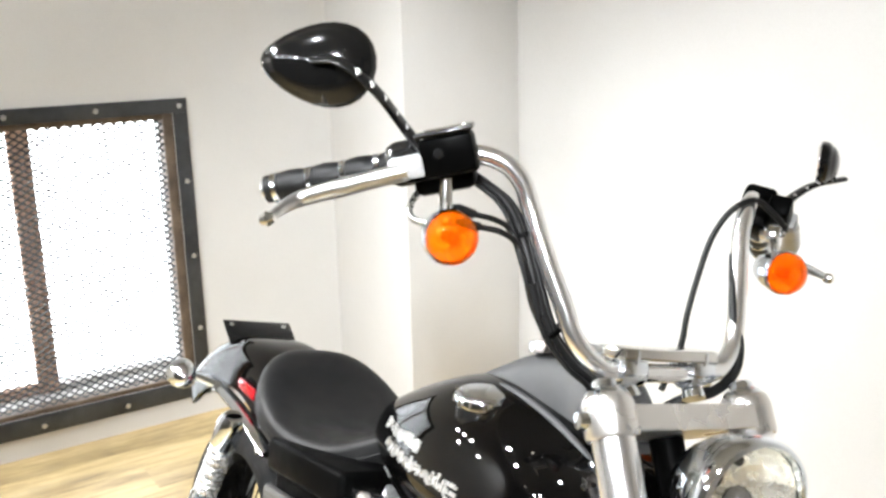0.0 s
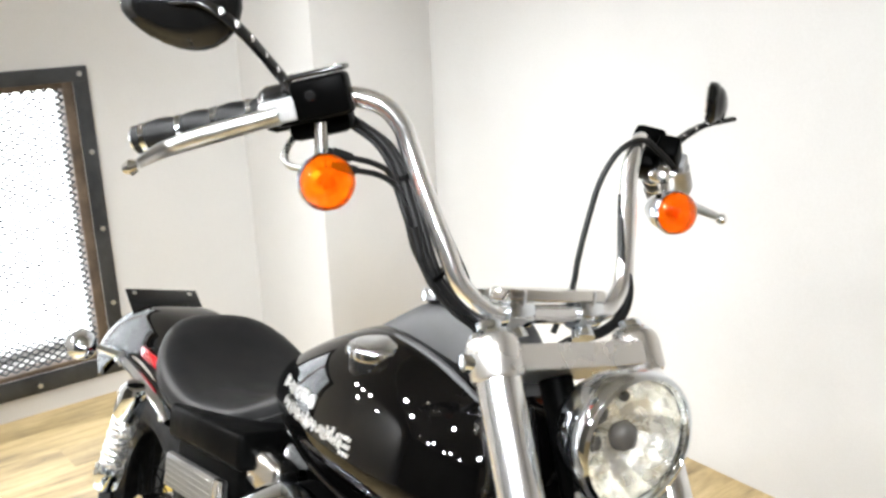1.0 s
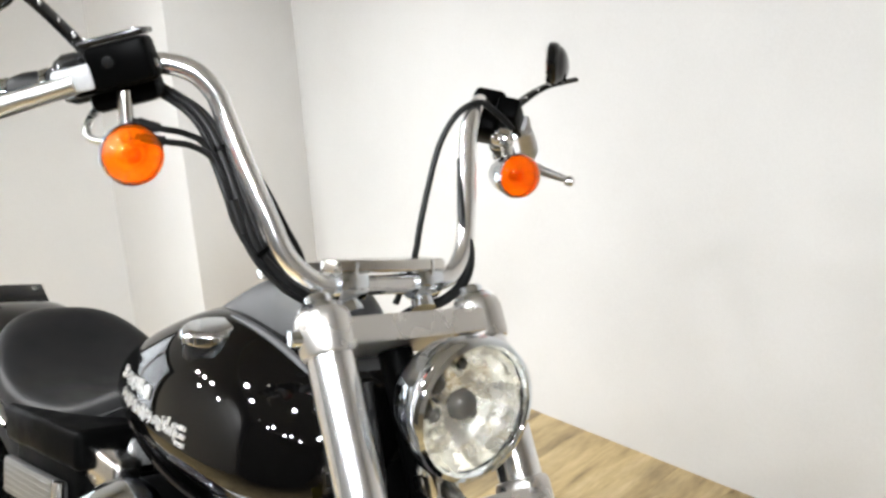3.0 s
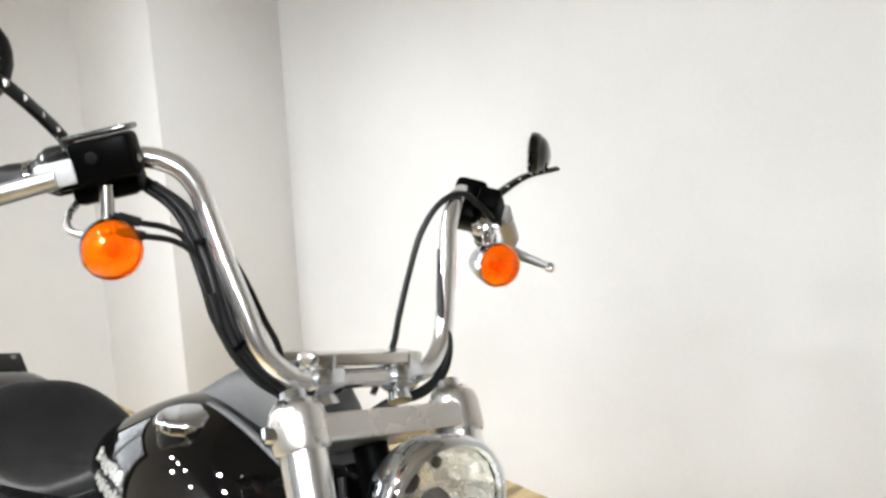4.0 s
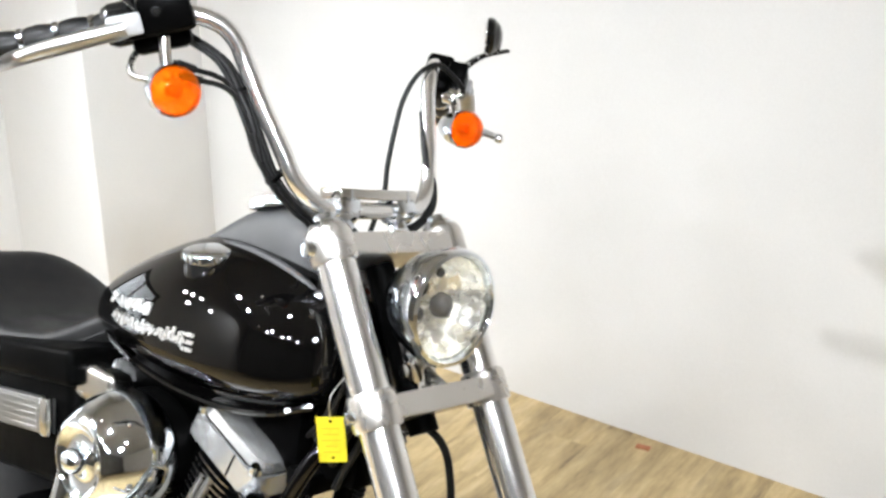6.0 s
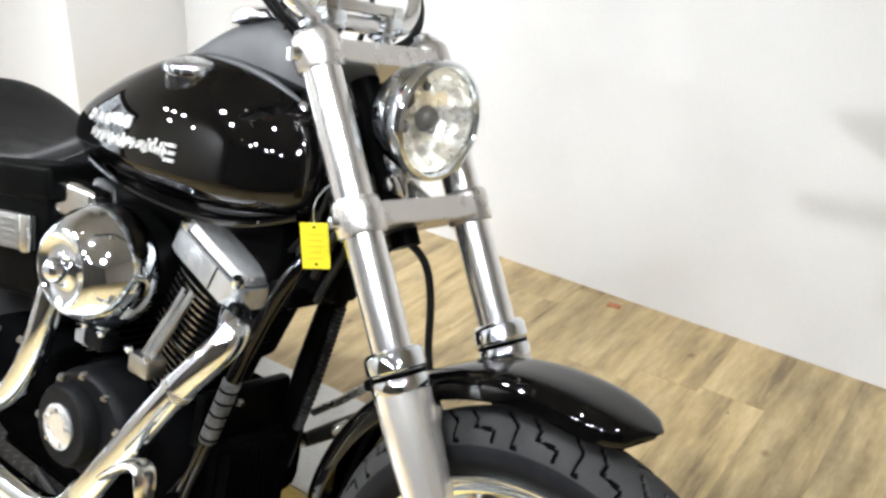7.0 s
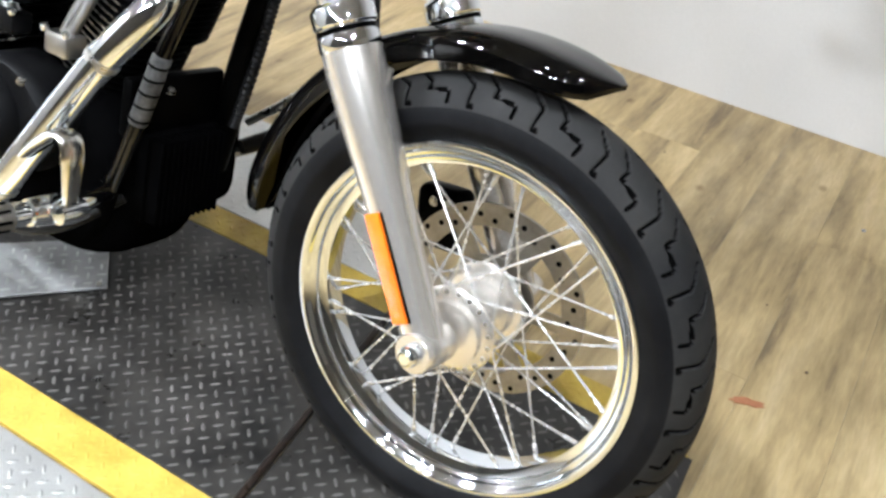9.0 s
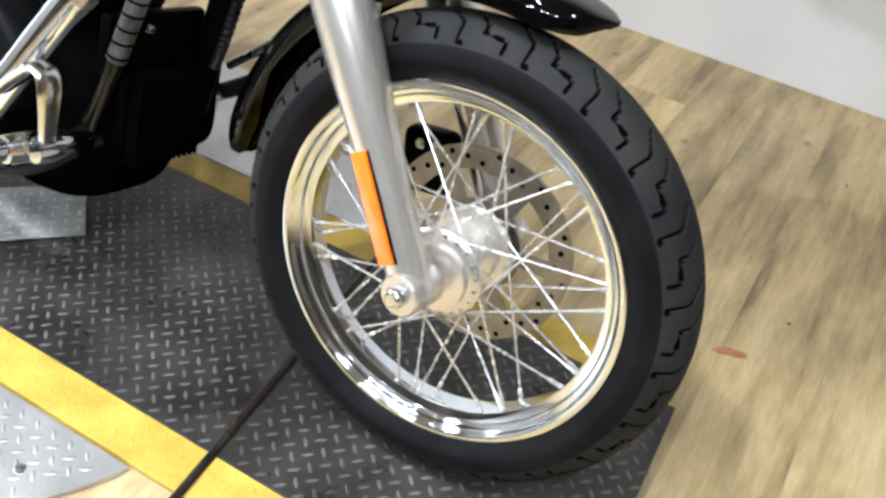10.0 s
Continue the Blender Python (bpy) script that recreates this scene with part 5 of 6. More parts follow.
    for k in range(3):
        z = 0.8865 - 0.0115 * k
        bm = bmesh.new()
        q = [(-0.685, z), (-0.659, z + 0.002), (-0.657, z + 0.008), (-0.683, z + 0.006)]
        top, low = [bm.verts.new(flank(a, b, 0.0022)) for a, b in q], [bm.verts.new(flank(a, b, -0.002)) for a, b in q]
        bm.faces.new(top)
        for i in range(4):
            bm.faces.new((top[i], top[(i + 1) % 4], low[(i + 1) % 4], low[i]))
        body_part("emblem_bar", bm, EMBLEM, tank, smooth=False)


fuel_tank()


def solo_seat():
    # x, half width, bottom, top at the sides, dish in the middle
    st = [(-0.965, 0.035, 0.815, 0.862, 0.0), (-1.00, 0.068, 0.775, 0.862, 0.002), (-1.05, 0.100, 0.735, 0.835, 0.006), (-1.12, 0.132, 0.700, 0.800, 0.014), (-1.20, 0.156, 0.685, 0.788, 0.022), (-1.28, 0.170, 0.685, 0.795, 0.028), (-1.36, 0.170, 0.692, 0.822, 0.026), (-1.43, 0.150, 0.705, 0.852, 0.016), (-1.48, 0.118, 0.720, 0.862, 0.006), (-1.515, 0.078, 0.740, 0.845, 0.0), (-1.53, 0.030, 0.765, 0.815, 0.0)]
    rings = []
    for x, w, z0, z1, dish in resample(st, 56):
        ring = super_ring(x, w, z0, z1, 2.7, 56, 0.52)
        zc = z0 + (z1 - z0) * 0.52
        for p in ring:
            if p.z > zc:
                p.z -= dish * (1 - (p.y / w) ** 2) ** 1.0
        rings.append(ring)
    seat = body_part("seat", loft(rings), VINYL, None, "black vinyl solo seat with a raised rear")
    for s in (-1, 1):
        pts = [(x, s * w * 0.985, z0 + (z1 - z0) * 0.42) for x, w, z0, z1, d in resample(st[1:-1], 30)]
        body_part("seat_piping", tube(pts, 0.0035, 8), VINYL, seat)


solo_seat()


def side_box():
    at = MB @ Matrix.Translation((-1.128, 0, 0.698)) @ Matrix.Rotation(radians(-9), 4, "Y") @ Matrix.Translation((1.15, 0, -0.65))

    def box_part(name, bm, mat, parent=None, label=""):
        return part(name, bm, mat, parent or bike, label, at)

    bm = box(-1.27, -0.98, -0.165, 0.165, 0.47, 0.715, 0.020, seg=3)
    b = box_part("battery_box", bm, BLACK, None, "black battery box with brushed side panel")
    box_part("box_cover", box(-1.285, -0.97, -0.178, 0.1, 0.650, 0.715, 0.012, seg=3), BLACK, b)
    pn = box_part("side_panel", box(-1.275, -1.025, -0.183, -0.166, 0.560, 0.624, 0.006, seg=2), BRUSHED, b, "brushed aluminium side panel")
    for k in range(5):
        z = 0.566 + 0.0108 * k
        box_part("panel_rib", box(-1.27, -1.06, -0.1840, -0.183, z, z + 0.0065, 0.0006, seg=1), BRUSHED, pn)
    box_part("panel_edge", box(-1.050, -1.024, -0.187, -0.170, 0.558, 0.626, 0.006), POLISHED, pn)


side_box()
RAX = V((-1.625, 0, 0.325))


def rear_end():
    wheel = body_part("rear_wheel", lathe([(0.02, -0.07), (0.06, -0.07), (0.06, 0.07), (0.02, 0.07)], RAX, (0, 1, 0), 32, closed=True), POLISHED, None, "rear wheel with wide black tyre")
    prof = []
    for k in range(25):
        th = radians(-125 + 250 * k / 24)
        prof.append((0.262 + 0.064 * math.cos(th), 0.082 * math.sin(th)))
    body_part("tyre", lathe(prof, RAX, (0, 1, 0), 96), RUBBER, wheel, "wide black rear tyre")
    body_part("rim", lathe([(0.232, -0.058), (0.232, 0.058), (0.222, 0.06), (0.205, 0.04), (0.205, -0.04), (0.222, -0.06)], RAX, (0, 1, 0), 80, closed=True), BLACKGLOSS, wheel)
    for side, y0 in ((-1, -0.062), (1, 0.062)):
        for lean in (-1, 1):
            a0 = 0.3 * lean
            hub_p = V((0.058 * math.cos(a0 + lean * 1.1), y0, 0.058 * math.sin(a0 + lean * 1.1)))
            rim_p = V((0.206 * math.cos(a0), side * 0.01, 0.206 * math.sin(a0)))
            for k in range(10):
                r = Matrix.Rotation(-2 * math.pi * k / 10, 3, "Y")
                if k == 0:
                    first = part("spoke", tube([hub_p, rim_p], 0.002, 6), BLACK, wheel, "", MB @ Matrix.Translation(RAX))
                else:
                    again(first, MB @ Matrix.Translation(RAX) @ Matrix.Rotation(-2 * math.pi * k / 10, 4, "Y"))
    body_part("wheel_disc", lathe([(0.146, -0.002), (0.146, 0.002), (0.05, 0.002), (0.05, -0.002)], RAX + V((0, 0.085, 0)), (0, 1, 0), 48, closed=True), ROTOR, wheel)
    fen = body_part("rear_fender", fender(RAX, 52, 146, 0.498, 0.508, 0.112, 0.115, 48), GLOSS, None, "glossy black bobbed rear fender")
    # chrome struts along the fender
    for s in (-1, 1):
        pts = [(-1.36, s * 0.128, 0.665), (-1.50, s * 0.130, 0.690), (-1.66, s * 0.128, 0.700), (-1.80, s * 0.120, 0.690)]
        st = body_part("fender_strut", tube(pts, 0.020, 12, steps=5, flat=0.45), CHROME, fen, "chrome fender strut")
        for q in pts[:3]:
            body_part("strut_bolt", lathe([(0, s * 0.014), (0.008, s * 0.013), (0.011, s * 0.008), (0.012, 0)], (q[0] - 0.03, q[1] + s * 0.006, q[2]), (0, 1, 0), 14), CHROME, st)
        c, ax = V((-1.735, s * 0.215, 0.722)), V((-1, 0, 0.02))
        ind = body_part("rear_indicator", lathe([(0, -0.058), (0.014, -0.054), (0.026, -0.038), (0.033, -0.014), (0.034, 0.004)], c, ax, 32), CHROME, None, "chrome bullet rear indicator")
        body_part("amber_lens", lathe([(0, 0.018), (0.020, 0.014), (0.033, 0.004)], c, ax, 24), AMBER, ind)
        body_part("stalk", tube([c + V((0.01, -s * 0.03, -0.003)), V((-1.70, s * 0.125, 0.700))], [0.008, 0.011], 12), CHROME, ind)
    body_part("side_reflector", box(-1.62, -1.52, -0.117, -0.110, 0.725, 0.750, 0.003, turn=None), RED, fen, "red side reflector")
    # number plate carrier, blank dark plate
    pl = body_part("number_plate", box(-0.0015, 0.0015, -0.090, 0.090, -0.055, 0.055, 0.0008, turn=pose(-1.805, 0, 0.800, 0, -62, 0)), BLACKGLOSS, None, "blank glossy black number plate carrier")
    for y in (-0.07, 0.07):
        for z in (-0.04, 0.04):
            body_part("plate_screw", bolt(pose(-1.805, 0, 0.800, 0, -62, 0) @ V((0.0015, y, z)), pose(0, 0, 0, 0, -62, 0) @ V((1, 0, 0)), 0.006, 0.003), SCREW, pl)
    body_part("tail_lamp", lathe([(0, 0.03), (0.03, 0.024), (0.042, 0.0), (0.03, -0.02), (0, -0.03)], (-1.87, 0, 0.742), (-1, 0, 0.25), 24), CHROME, None, "chrome tail lamp")
    # shocks
    for s in (-1, 1):
        a, b = V((-1.508, s * 0.162, 0.680)), V((-1.622, s * 0.162, 0.425))
        d = (b - a).normalized()
        L = (b - a).length
        body = body_part("rear_shock", lathe([(0, -0.02), (0.020, -0.02), (0.026, -0.01), (0.030, 0.0), (0.030, 0.060), (0.027, 0.066), (0.016, 0.068), (0.016, L - 0.062), (0.029, L - 0.060), (0.031, L - 0.055), (0.031, L - 0.012), (0.024, L), (0, L)], a, d, 28), CHROME, None, "chrome coil-over rear shock")
        x, y, z = frame_along(d)
        coil = []
        for k in range(18 * 8 + 1):
            t = k / (18 * 8)
            an = 2 * math.pi * 8 * t
            coil.append(a + d * (0.068 + (L - 0.132) * t) + (x * math.cos(an) + y * math.sin(an)) * 0.0225)
        body_part("spring", tube(coil, 0.0060, 8), SPOKE, body, "chrome coil spring")
        body_part("shock_mount", lathe([(0, -0.02), (0.016, -0.018), (0.018, 0), (0.016, 0.018), (0, 0.02)], a + d * -0.005, (0, 1, 0), 18), BLACK, body)
    # swing arm
    for s in (-1, 1):
        body_part("swing_arm", tube([(-1.12, s * 0.125, 0.34), (-1.40, s * 0.135, 0.34), (-1.66, s * 0.135, 0.325)], [0.03, 0.028, 0.024], 14, steps=4), BLACK, None, "black swing arm")


rear_end()


def engine():
    crank = V((-0.845, 0, 0.272))
    cases = loft([super_ring(x, w, z0, z1, 3.2, 32, 0.5) for x, w, z0, z1 in resample([(-0.60, 0.07, 0.24, 0.36), (-0.63, 0.105, 0.18, 0.42), (-0.72, 0.125, 0.145, 0.47), (-0.86, 0.125, 0.145, 0.47), (-0.96, 0.12, 0.16, 0.44), (-1.14, 0.12, 0.17, 0.42), (-1.24, 0.10, 0.2, 0.40)], 20)])
    eng = body_part("engine", cases, CASE, None, "air-cooled black and chrome V-twin engine")
    for sign in (1, -1):
        ax = V((sign * math.sin(radians(22.5)), 0, math.cos(radians(22.5))))
        fw = V((ax.z, 0, -ax.x))
        base = crank + fw * (0.026 if sign > 0 else 0.0)

        def ring_at(h, half_u, half_v, p=3.0, n=36):
            out = []
            for k in range(n):
                a = 2 * math.pi * k / n
                c, s = math.cos(a), math.sin(a)
                out.append(base + ax * h + fw * (half_u * math.copysign(abs(c) ** (2 / p), c)) + V((0, half_v * math.copysign(abs(s) ** (2 / p), s), 0)))
            return out

        bm = loft([ring_at(0.15, 0.052, 0.055), ring_at(0.474, 0.060, 0.066)])
        body_part("cylinder", bm, BLACK, eng, "black finned cylinder")
        for k in range(21):
            h = 0.198 + 0.0122 * k
            u, v = (0.078, 0.086) if k < 11 else (0.089, 0.104)
            bm = loft([ring_at(h, u, v), ring_at(h + 0.0016, u + 0.001, v + 0.001), ring_at(h + 0.0034, u, v)])
            body_part("cooling_fin", bm, BLACK, eng, "black cooling fin")
            bm = loft([ring_at(h + 0.0006, u - 0.006, v - 0.006), ring_at(h + 0.0006, u - 0.005, v + 0.0018), ring_at(h + 0.0026, u - 0.005, v + 0.0018), ring_at(h + 0.0026, u - 0.006, v - 0.006)])
            body_part("fin_edge", bm, STEEL, eng, "machined bright fin edge")
        bm = loft([ring_at(0.455, 0.086, 0.098, 9), ring_at(0.457, 0.089, 0.104, 9), ring_at(0.500, 0.089, 0.104, 9), ring_at(0.502, 0.086, 0.101, 9)])
        body_part("rocker_box", bm, ROCKER, eng, "polished rocker box")
        bm = loft([ring_at(0.5025, 0.083, 0.096, 8), ring_at(0.505, 0.086, 0.099, 8), ring_at(0.520, 0.082, 0.094, 8), ring_at(0.526, 0.073, 0.085, 6), ring_at(0.529, 0.054, 0.066, 5)])
        body_part("rocker_lid", bm, ROCKER, eng, "polished rocker lid")
        body_part("gasket_joint", loft([ring_at(0.5018, 0.0865, 0.1005, 8), ring_at(0.5028, 0.0865, 0.1005, 8)]), BLACK, eng)
        joint = box(-0.0016, 0.0016, -0.1050, -0.098, 0.459, 0.501, 0.0004, turn=Matrix.Translation(base) @ Matrix.Rotation(radians(22.5 * sign), 4, "Y") @ Matrix.Translation((0.03, 0, 0)))
        body_part("joint_line", joint, BLACK, eng)
        for u in (0.072, -0.072):
            body_part("head_bolt", lathe([(0, 0.016), (0.007, 0.015), (0.010, 0.010), (0.011, 0)], base + ax * 0.502 + fw * u + V((0, -0.094, 0)), ax + V((0, -0.5, 0)), 12), CHROME, eng)
        # pushrod tubes
        for off in (-0.009, 0.009):
            foot = 0.145 if sign > 0 else 0.02
            lo = crank + V((foot + off * 0.75, -0.136, 0.262))
            hi = V((-0.664 + off, -0.098, 0.656)) if sign > 0 else crank + ax * 0.462 + fw * (off * 1.2 + 0.018) + V((0, -0.108, 0))
            pr = body_part("pushrod_tube", tube([lo, lo * 0.45 + hi * 0.55], 0.0085, 16), LEVER, eng, "satin metal pushrod tube")
            body_part("upper_tube", tube([lo * 0.47 + hi * 0.53, hi], 0.0072, 16), LEVER, pr)
        bm = box(-0.026, 0.026, -0.02, 0.02, -0.018, 0.018, 0.007, turn=Matrix.Translation(crank + V((foot, -0.136, 0.250))))
        lb = body_part("lifter_block", bm, LEVER if sign > 0 else CAST, eng, "dull metal lifter block")
        for dx in (-0.024, 0.024):
            body_part("lifter_bolt", lathe([(0, 0.008), (0.006, 0.007), (0.007, 0)], crank + V((foot + dx, -0.154, 0.268)), (0, -0.6, 1), 10), CHROME, lb)
    # cam cover with round timing cover
    c = V((-0.800, -0.125, 0.384))
    out = []
    for k in range(40):
        a = 2 * math.pi * k / 40
        out.append((0.108 * math.cos(a) * (1.05 if math.cos(a) > 0 else 1.0), 0.092 * math.sin(a) * (1.0 if math.sin(a) > 0 else 1.05)))
    rings = [[c + V((u * k, d, v * k)) for u, v in out] for d, k in ((0.03, 1.0), (-0.030, 1.0), (-0.045, 0.96), (-0.050, 0.90))]
    cc = body_part("cam_cover", loft(rings), CAST, eng, "wrinkle-black cam cover")
    body_part("cover_boss", lathe([(0.074, 0), (0.072, 0.022), (0.066, 0.030), (0, 0.031)], c + V((-0.018, -0.048, -0.006)), (0, -1, 0), 48), CAST, cc)
    tc = body_part("timing_cover", lathe([(0.040, 0), (0.040, 0.005), (0.036, 0.008), (0.026, 0.008), (0.024, 0.006), (0, 0.006)], c + V((-0.018, -0.079, -0.006)), (0, -1, 0), 40), ROCKER, cc, "satin metal timing cover")
    for k in range(5):
        a = 2 * math.pi * (k + 0.25) / 5
        body_part("cover_screw", bolt(c + V((-0.018 + 0.031 * math.cos(a), -0.087, -0.006 + 0.031 * math.sin(a))), (0, -1, 0), 0.005, 0.004), STEEL, tc)
    for k in range(9):
        a = 2 * math.pi * (k + 0.4) / 9
        body_part("cover_bolt", bolt(c + V((0.098 * math.cos(a), -0.048, 0.082 * math.sin(a))), (0, -1, 0), 0.0075, 0.008), STEEL, cc)
    # gearbox cover behind
    gb = body_part("gearbox_cover", box(-1.15, -0.93, -0.150, -0.05, 0.30, 0.46, 0.02, seg=3), CASE, eng, "black gearbox cover")
    for x, z in ((-1.12, 0.44), (-1.04, 0.445), (-0.96, 0.44), (-0.96, 0.33), (-1.12, 0.33)):
        body_part("cover_bolt", bolt((x, -0.150, z), (0, -1, 0), 0.008, 0.008), STEEL, gb)
    # air cleaner: domed chrome cover with a stepped centre
    ac = V((-0.807, -0.130, 0.672))
    prof = [(0, 0.132), (0.010, 0.131), (0.016, 0.127), (0.019, 0.120), (0.0195, 0.106), (0.024, 0.101), (0.036, 0.099), (0.046, 0.101), (0.052, 0.105), (0.056, 0.108), (0.061, 0.107), (0.068, 0.101), (0.080, 0.086), (0.090, 0.066), (0.098, 0.040), (0.100, 0.020), (0.098, 0.008), (0.094, 0.0), (0, 0.0)]
    bm = lathe(prof, (0, 0, 0), (0, -1, 0), 64)
    bm.transform(Matrix.Translation(ac + V((0, 0, -0.012))) @ Matrix.Diagonal((1.10, 1, 1.04, 1)))
    a = body_part("air_cleaner", bm, CHROME, eng, "domed chrome air cleaner cover")
    bm = lathe([(0.092, 0.0), (0.092, 0.035), (0, 0.035)], (0, 0, 0), (0, 1, 0), 48)
    bm.transform(Matrix.Translation(ac) @ Matrix.Diagonal((1.12, 1, 0.92, 1)))
    body_part("air_filter", bm, BLACK, a)
    body_part("intake", tube([ac + V((0, 0.02, 0)), (-0.79, 0.0, 0.66)], 0.035, 20), CASE, eng)
    # bright bracket between tank and air cleaner
    body_part("coil_cover", box(-0.985, -0.862, -0.158, -0.112, 0.705, 0.768, 0.010, seg=3), POLISHED, eng, "bright coil cover")
    # small pale fitting above the cam cover
    ft = body_part("sensor_bracket", box(-0.882, -0.842, -0.150, -0.128, 0.500, 0.522, 0.003), GREY_PLASTIC, eng, "pale grey sensor fitting")
    body_part("sensor_plug", box(-0.862, -0.846, -0.152, -0.130, 0.5225, 0.545, 0.003), GREY_PLASTIC, ft)
    # voltage regulator in front
    rg = body_part("regulator", box(-0.605, -0.575, -0.075, 0.085, 0.26, 0.41, 0.006), CASE, None, "black finned voltage regulator")
    for k in range(12):
        y = -0.066 + 0.012 * k
        body_part("regulator_fin", box(-0.576, -0.550, y - 0.002, y + 0.002, 0.265, 0.405, 0.001, seg=1), CASE, rg)
    for y, z in ((-0.085, 0.455), (-0.03, 0.475)):
        body_part("mount_bolt", bolt((-0.585, y, z), (1, -0.3, 0.2), 0.007, 0.007), STEEL, rg)
    body_part("mount_plate", box(-0.612, -0.588, -0.105, 0.090, 0.405, 0.500, 0.008), BLACK, rg)


engine()


def exhaust():
    front = [(-0.575, -0.085, 0.650), (-0.520, -0.130, 0.664), (-0.498, -0.160, 0.636), (-0.550, -0.195, 0.550), (-0.640, -0.220, 0.405), (-0.700, -0.232, 0.315), (-0.760, -0.238, 0.262), (-0.850, -0.240, 0.248), (-1.10, -0.245, 0.262), (-1.30, -0.248, 0.275)]
    fr = body_part("front_exhaust", tube(front, 0.0245, 32, steps=8), CHROME, None, "chrome front exhaust pipe")
    for p in (3, 5):
        i = p * 8
        cur = spline(front, 8)
        d = (cur[i + 1] - cur[i]).normalized()
        body_part("hose_clamp", lathe([(0.0244, -0.006), (0.0257, -0.006), (0.0257, 0.006), (0.0244, 0.006)], cur[i], d, 32, closed=True), STEEL, fr)
    rear = [(-0.955, -0.085, 0.650), (-0.935, -0.140, 0.655), (-0.905, -0.180, 0.610), (-0.905, -0.195, 0.530), (-0.935, -0.200, 0.440), (-0.985, -0.205, 0.370), (-1.06, -0.212, 0.345), (-1.30, -0.225, 0.360)]
    re = body_part("rear_exhaust", tube(rear, 0.0235, 28, steps=8), CHROME, None, "chrome rear exhaust pipe")
    for y, z, pr in ((-0.250, 0.275, fr), (-0.228, 0.362, re)):
        body_part("muffler", lathe([(0.028, 0), (0.038, 0.04), (0.041, 0.08), (0.041, 0.26), (0.036, 0.29), (0.034, 0.26)], (-1.28, y, z), (-1, 0, 0.03), 32), CHROME, pr, "chrome muffler")


exhaust()


def chassis():
    fr = body_part("frame", tube([(-0.395, 0, 0.775), (-0.475, 0, 0.925)], 0.034, 24), BLACK, None, "black tubular steel frame")
    for s, run in ((-1, [(-0.425, -0.025, 0.835), (-0.447, -0.085, 0.764), (-0.480, -0.100, 0.688), (-0.507, -0.108, 0.611), (-0.520, -0.118, 0.556), (-0.545, -0.128, 0.450), (-0.590, -0.125, 0.330)]), (1, [(-0.425, 0.025, 0.835), (-0.492, 0.080, 0.760), (-0.524, 0.100, 0.688), (-0.543, 0.100, 0.610), (-0.564, 0.100, 0.520), (-0.578, 0.100, 0.430), (-0.604, 0.105, 0.320)])):
        body_part("down_tube", tube(run, 0.0125 if s < 0 else 0.0235, 20, steps=6), GLOSS if s < 0 else BLACK, fr, "gloss black frame down tube")
        body_part("cradle_rail", tube([V(run[-1]) + V((0, 0, 0.01)), (-0.655, s * 0.095, 0.225), (-0.76, s * 0.085, 0.180), (-1.15, s * 0.085, 0.185)], 0.0145, 16, steps=6), CASE, fr, "black lower frame rail")
    body_part("backbone", tube([(-0.45, 0, 0.88), (-0.75, 0, 0.86), (-1.05, 0, 0.72), (-1.25, 0, 0.62)], 0.03, 18, steps=5), BLACK, fr)
    # black filler block, added to keep the gap under the tank dark
    body_part("under_tank_filler", box(-0.96, -0.52, -0.055, 0.055, 0.695, 0.800, 0.02), BLACK, fr)
    body_part("neck_gusset", box(-0.52, -0.42, -0.03, 0.03, 0.70, 0.86, 0.012, turn=None), BLACK, fr)
    # ignition and wiring clutter behind the yokes
    for k, (y, z0, z1) in enumerate(((-0.050, 0.97, 0.74), (-0.036, 1.0, 0.70), (0.04, 0.98, 0.72), (-0.064, 0.95, 0.78))):
        body_part("cable", tube([(-0.46, y, z0), (-0.40 + 0.012 * k, y * 1.4, (z0 + z1) / 2), (-0.45, y, z1)], 0.006, 10, steps=8), HOSE, None, "black rubber cable")
    # sleeve with rings on the right down tube
    a, b = V((-0.519, -0.1175, 0.560)), V((-0.545, -0.128, 0.450))
    d = (b - a).normalized()
    L = (b - a).length
    sl = body_part("sleeve", lathe([(0.0125, 0), (0.0146, 0.003), (0.0146, L - 0.003), (0.0125, L)], a, d, 24), SCUFFED, fr, "scuffed grey rubber sleeve")
    for k in range(5):
        body_part("sleeve_ring", lathe([(0.0145, -0.0022), (0.0157, -0.0015), (0.0157, 0.0015), (0.0145, 0.0022)], a + d * (0.016 + 0.022 * k), (d + V((0.05, 0.1, 0.22 * (-1) ** k))).normalized(), 24, closed=True), BLACK, sl)
    # ribbed hose beside the far down tube
    ribs = [(-0.498, 0.082, 0.660), (-0.512, 0.086, 0.600), (-0.528, 0.090, 0.530), (-0.548, 0.092, 0.450), (-0.560, 0.092, 0.410)]
    cur = spline(ribs, 14)
    body_part("ribbed_hose", tube(cur, [0.0105 if k % 2 else 0.0082 for k in range(len(cur))], 12), HOSE, fr, "black ribbed hose")
    body_part("cross_plate", box(-0.535, -0.480, -0.060, 0.070, 0.676, 0.712, 0.008), BLACK, fr)


chassis()


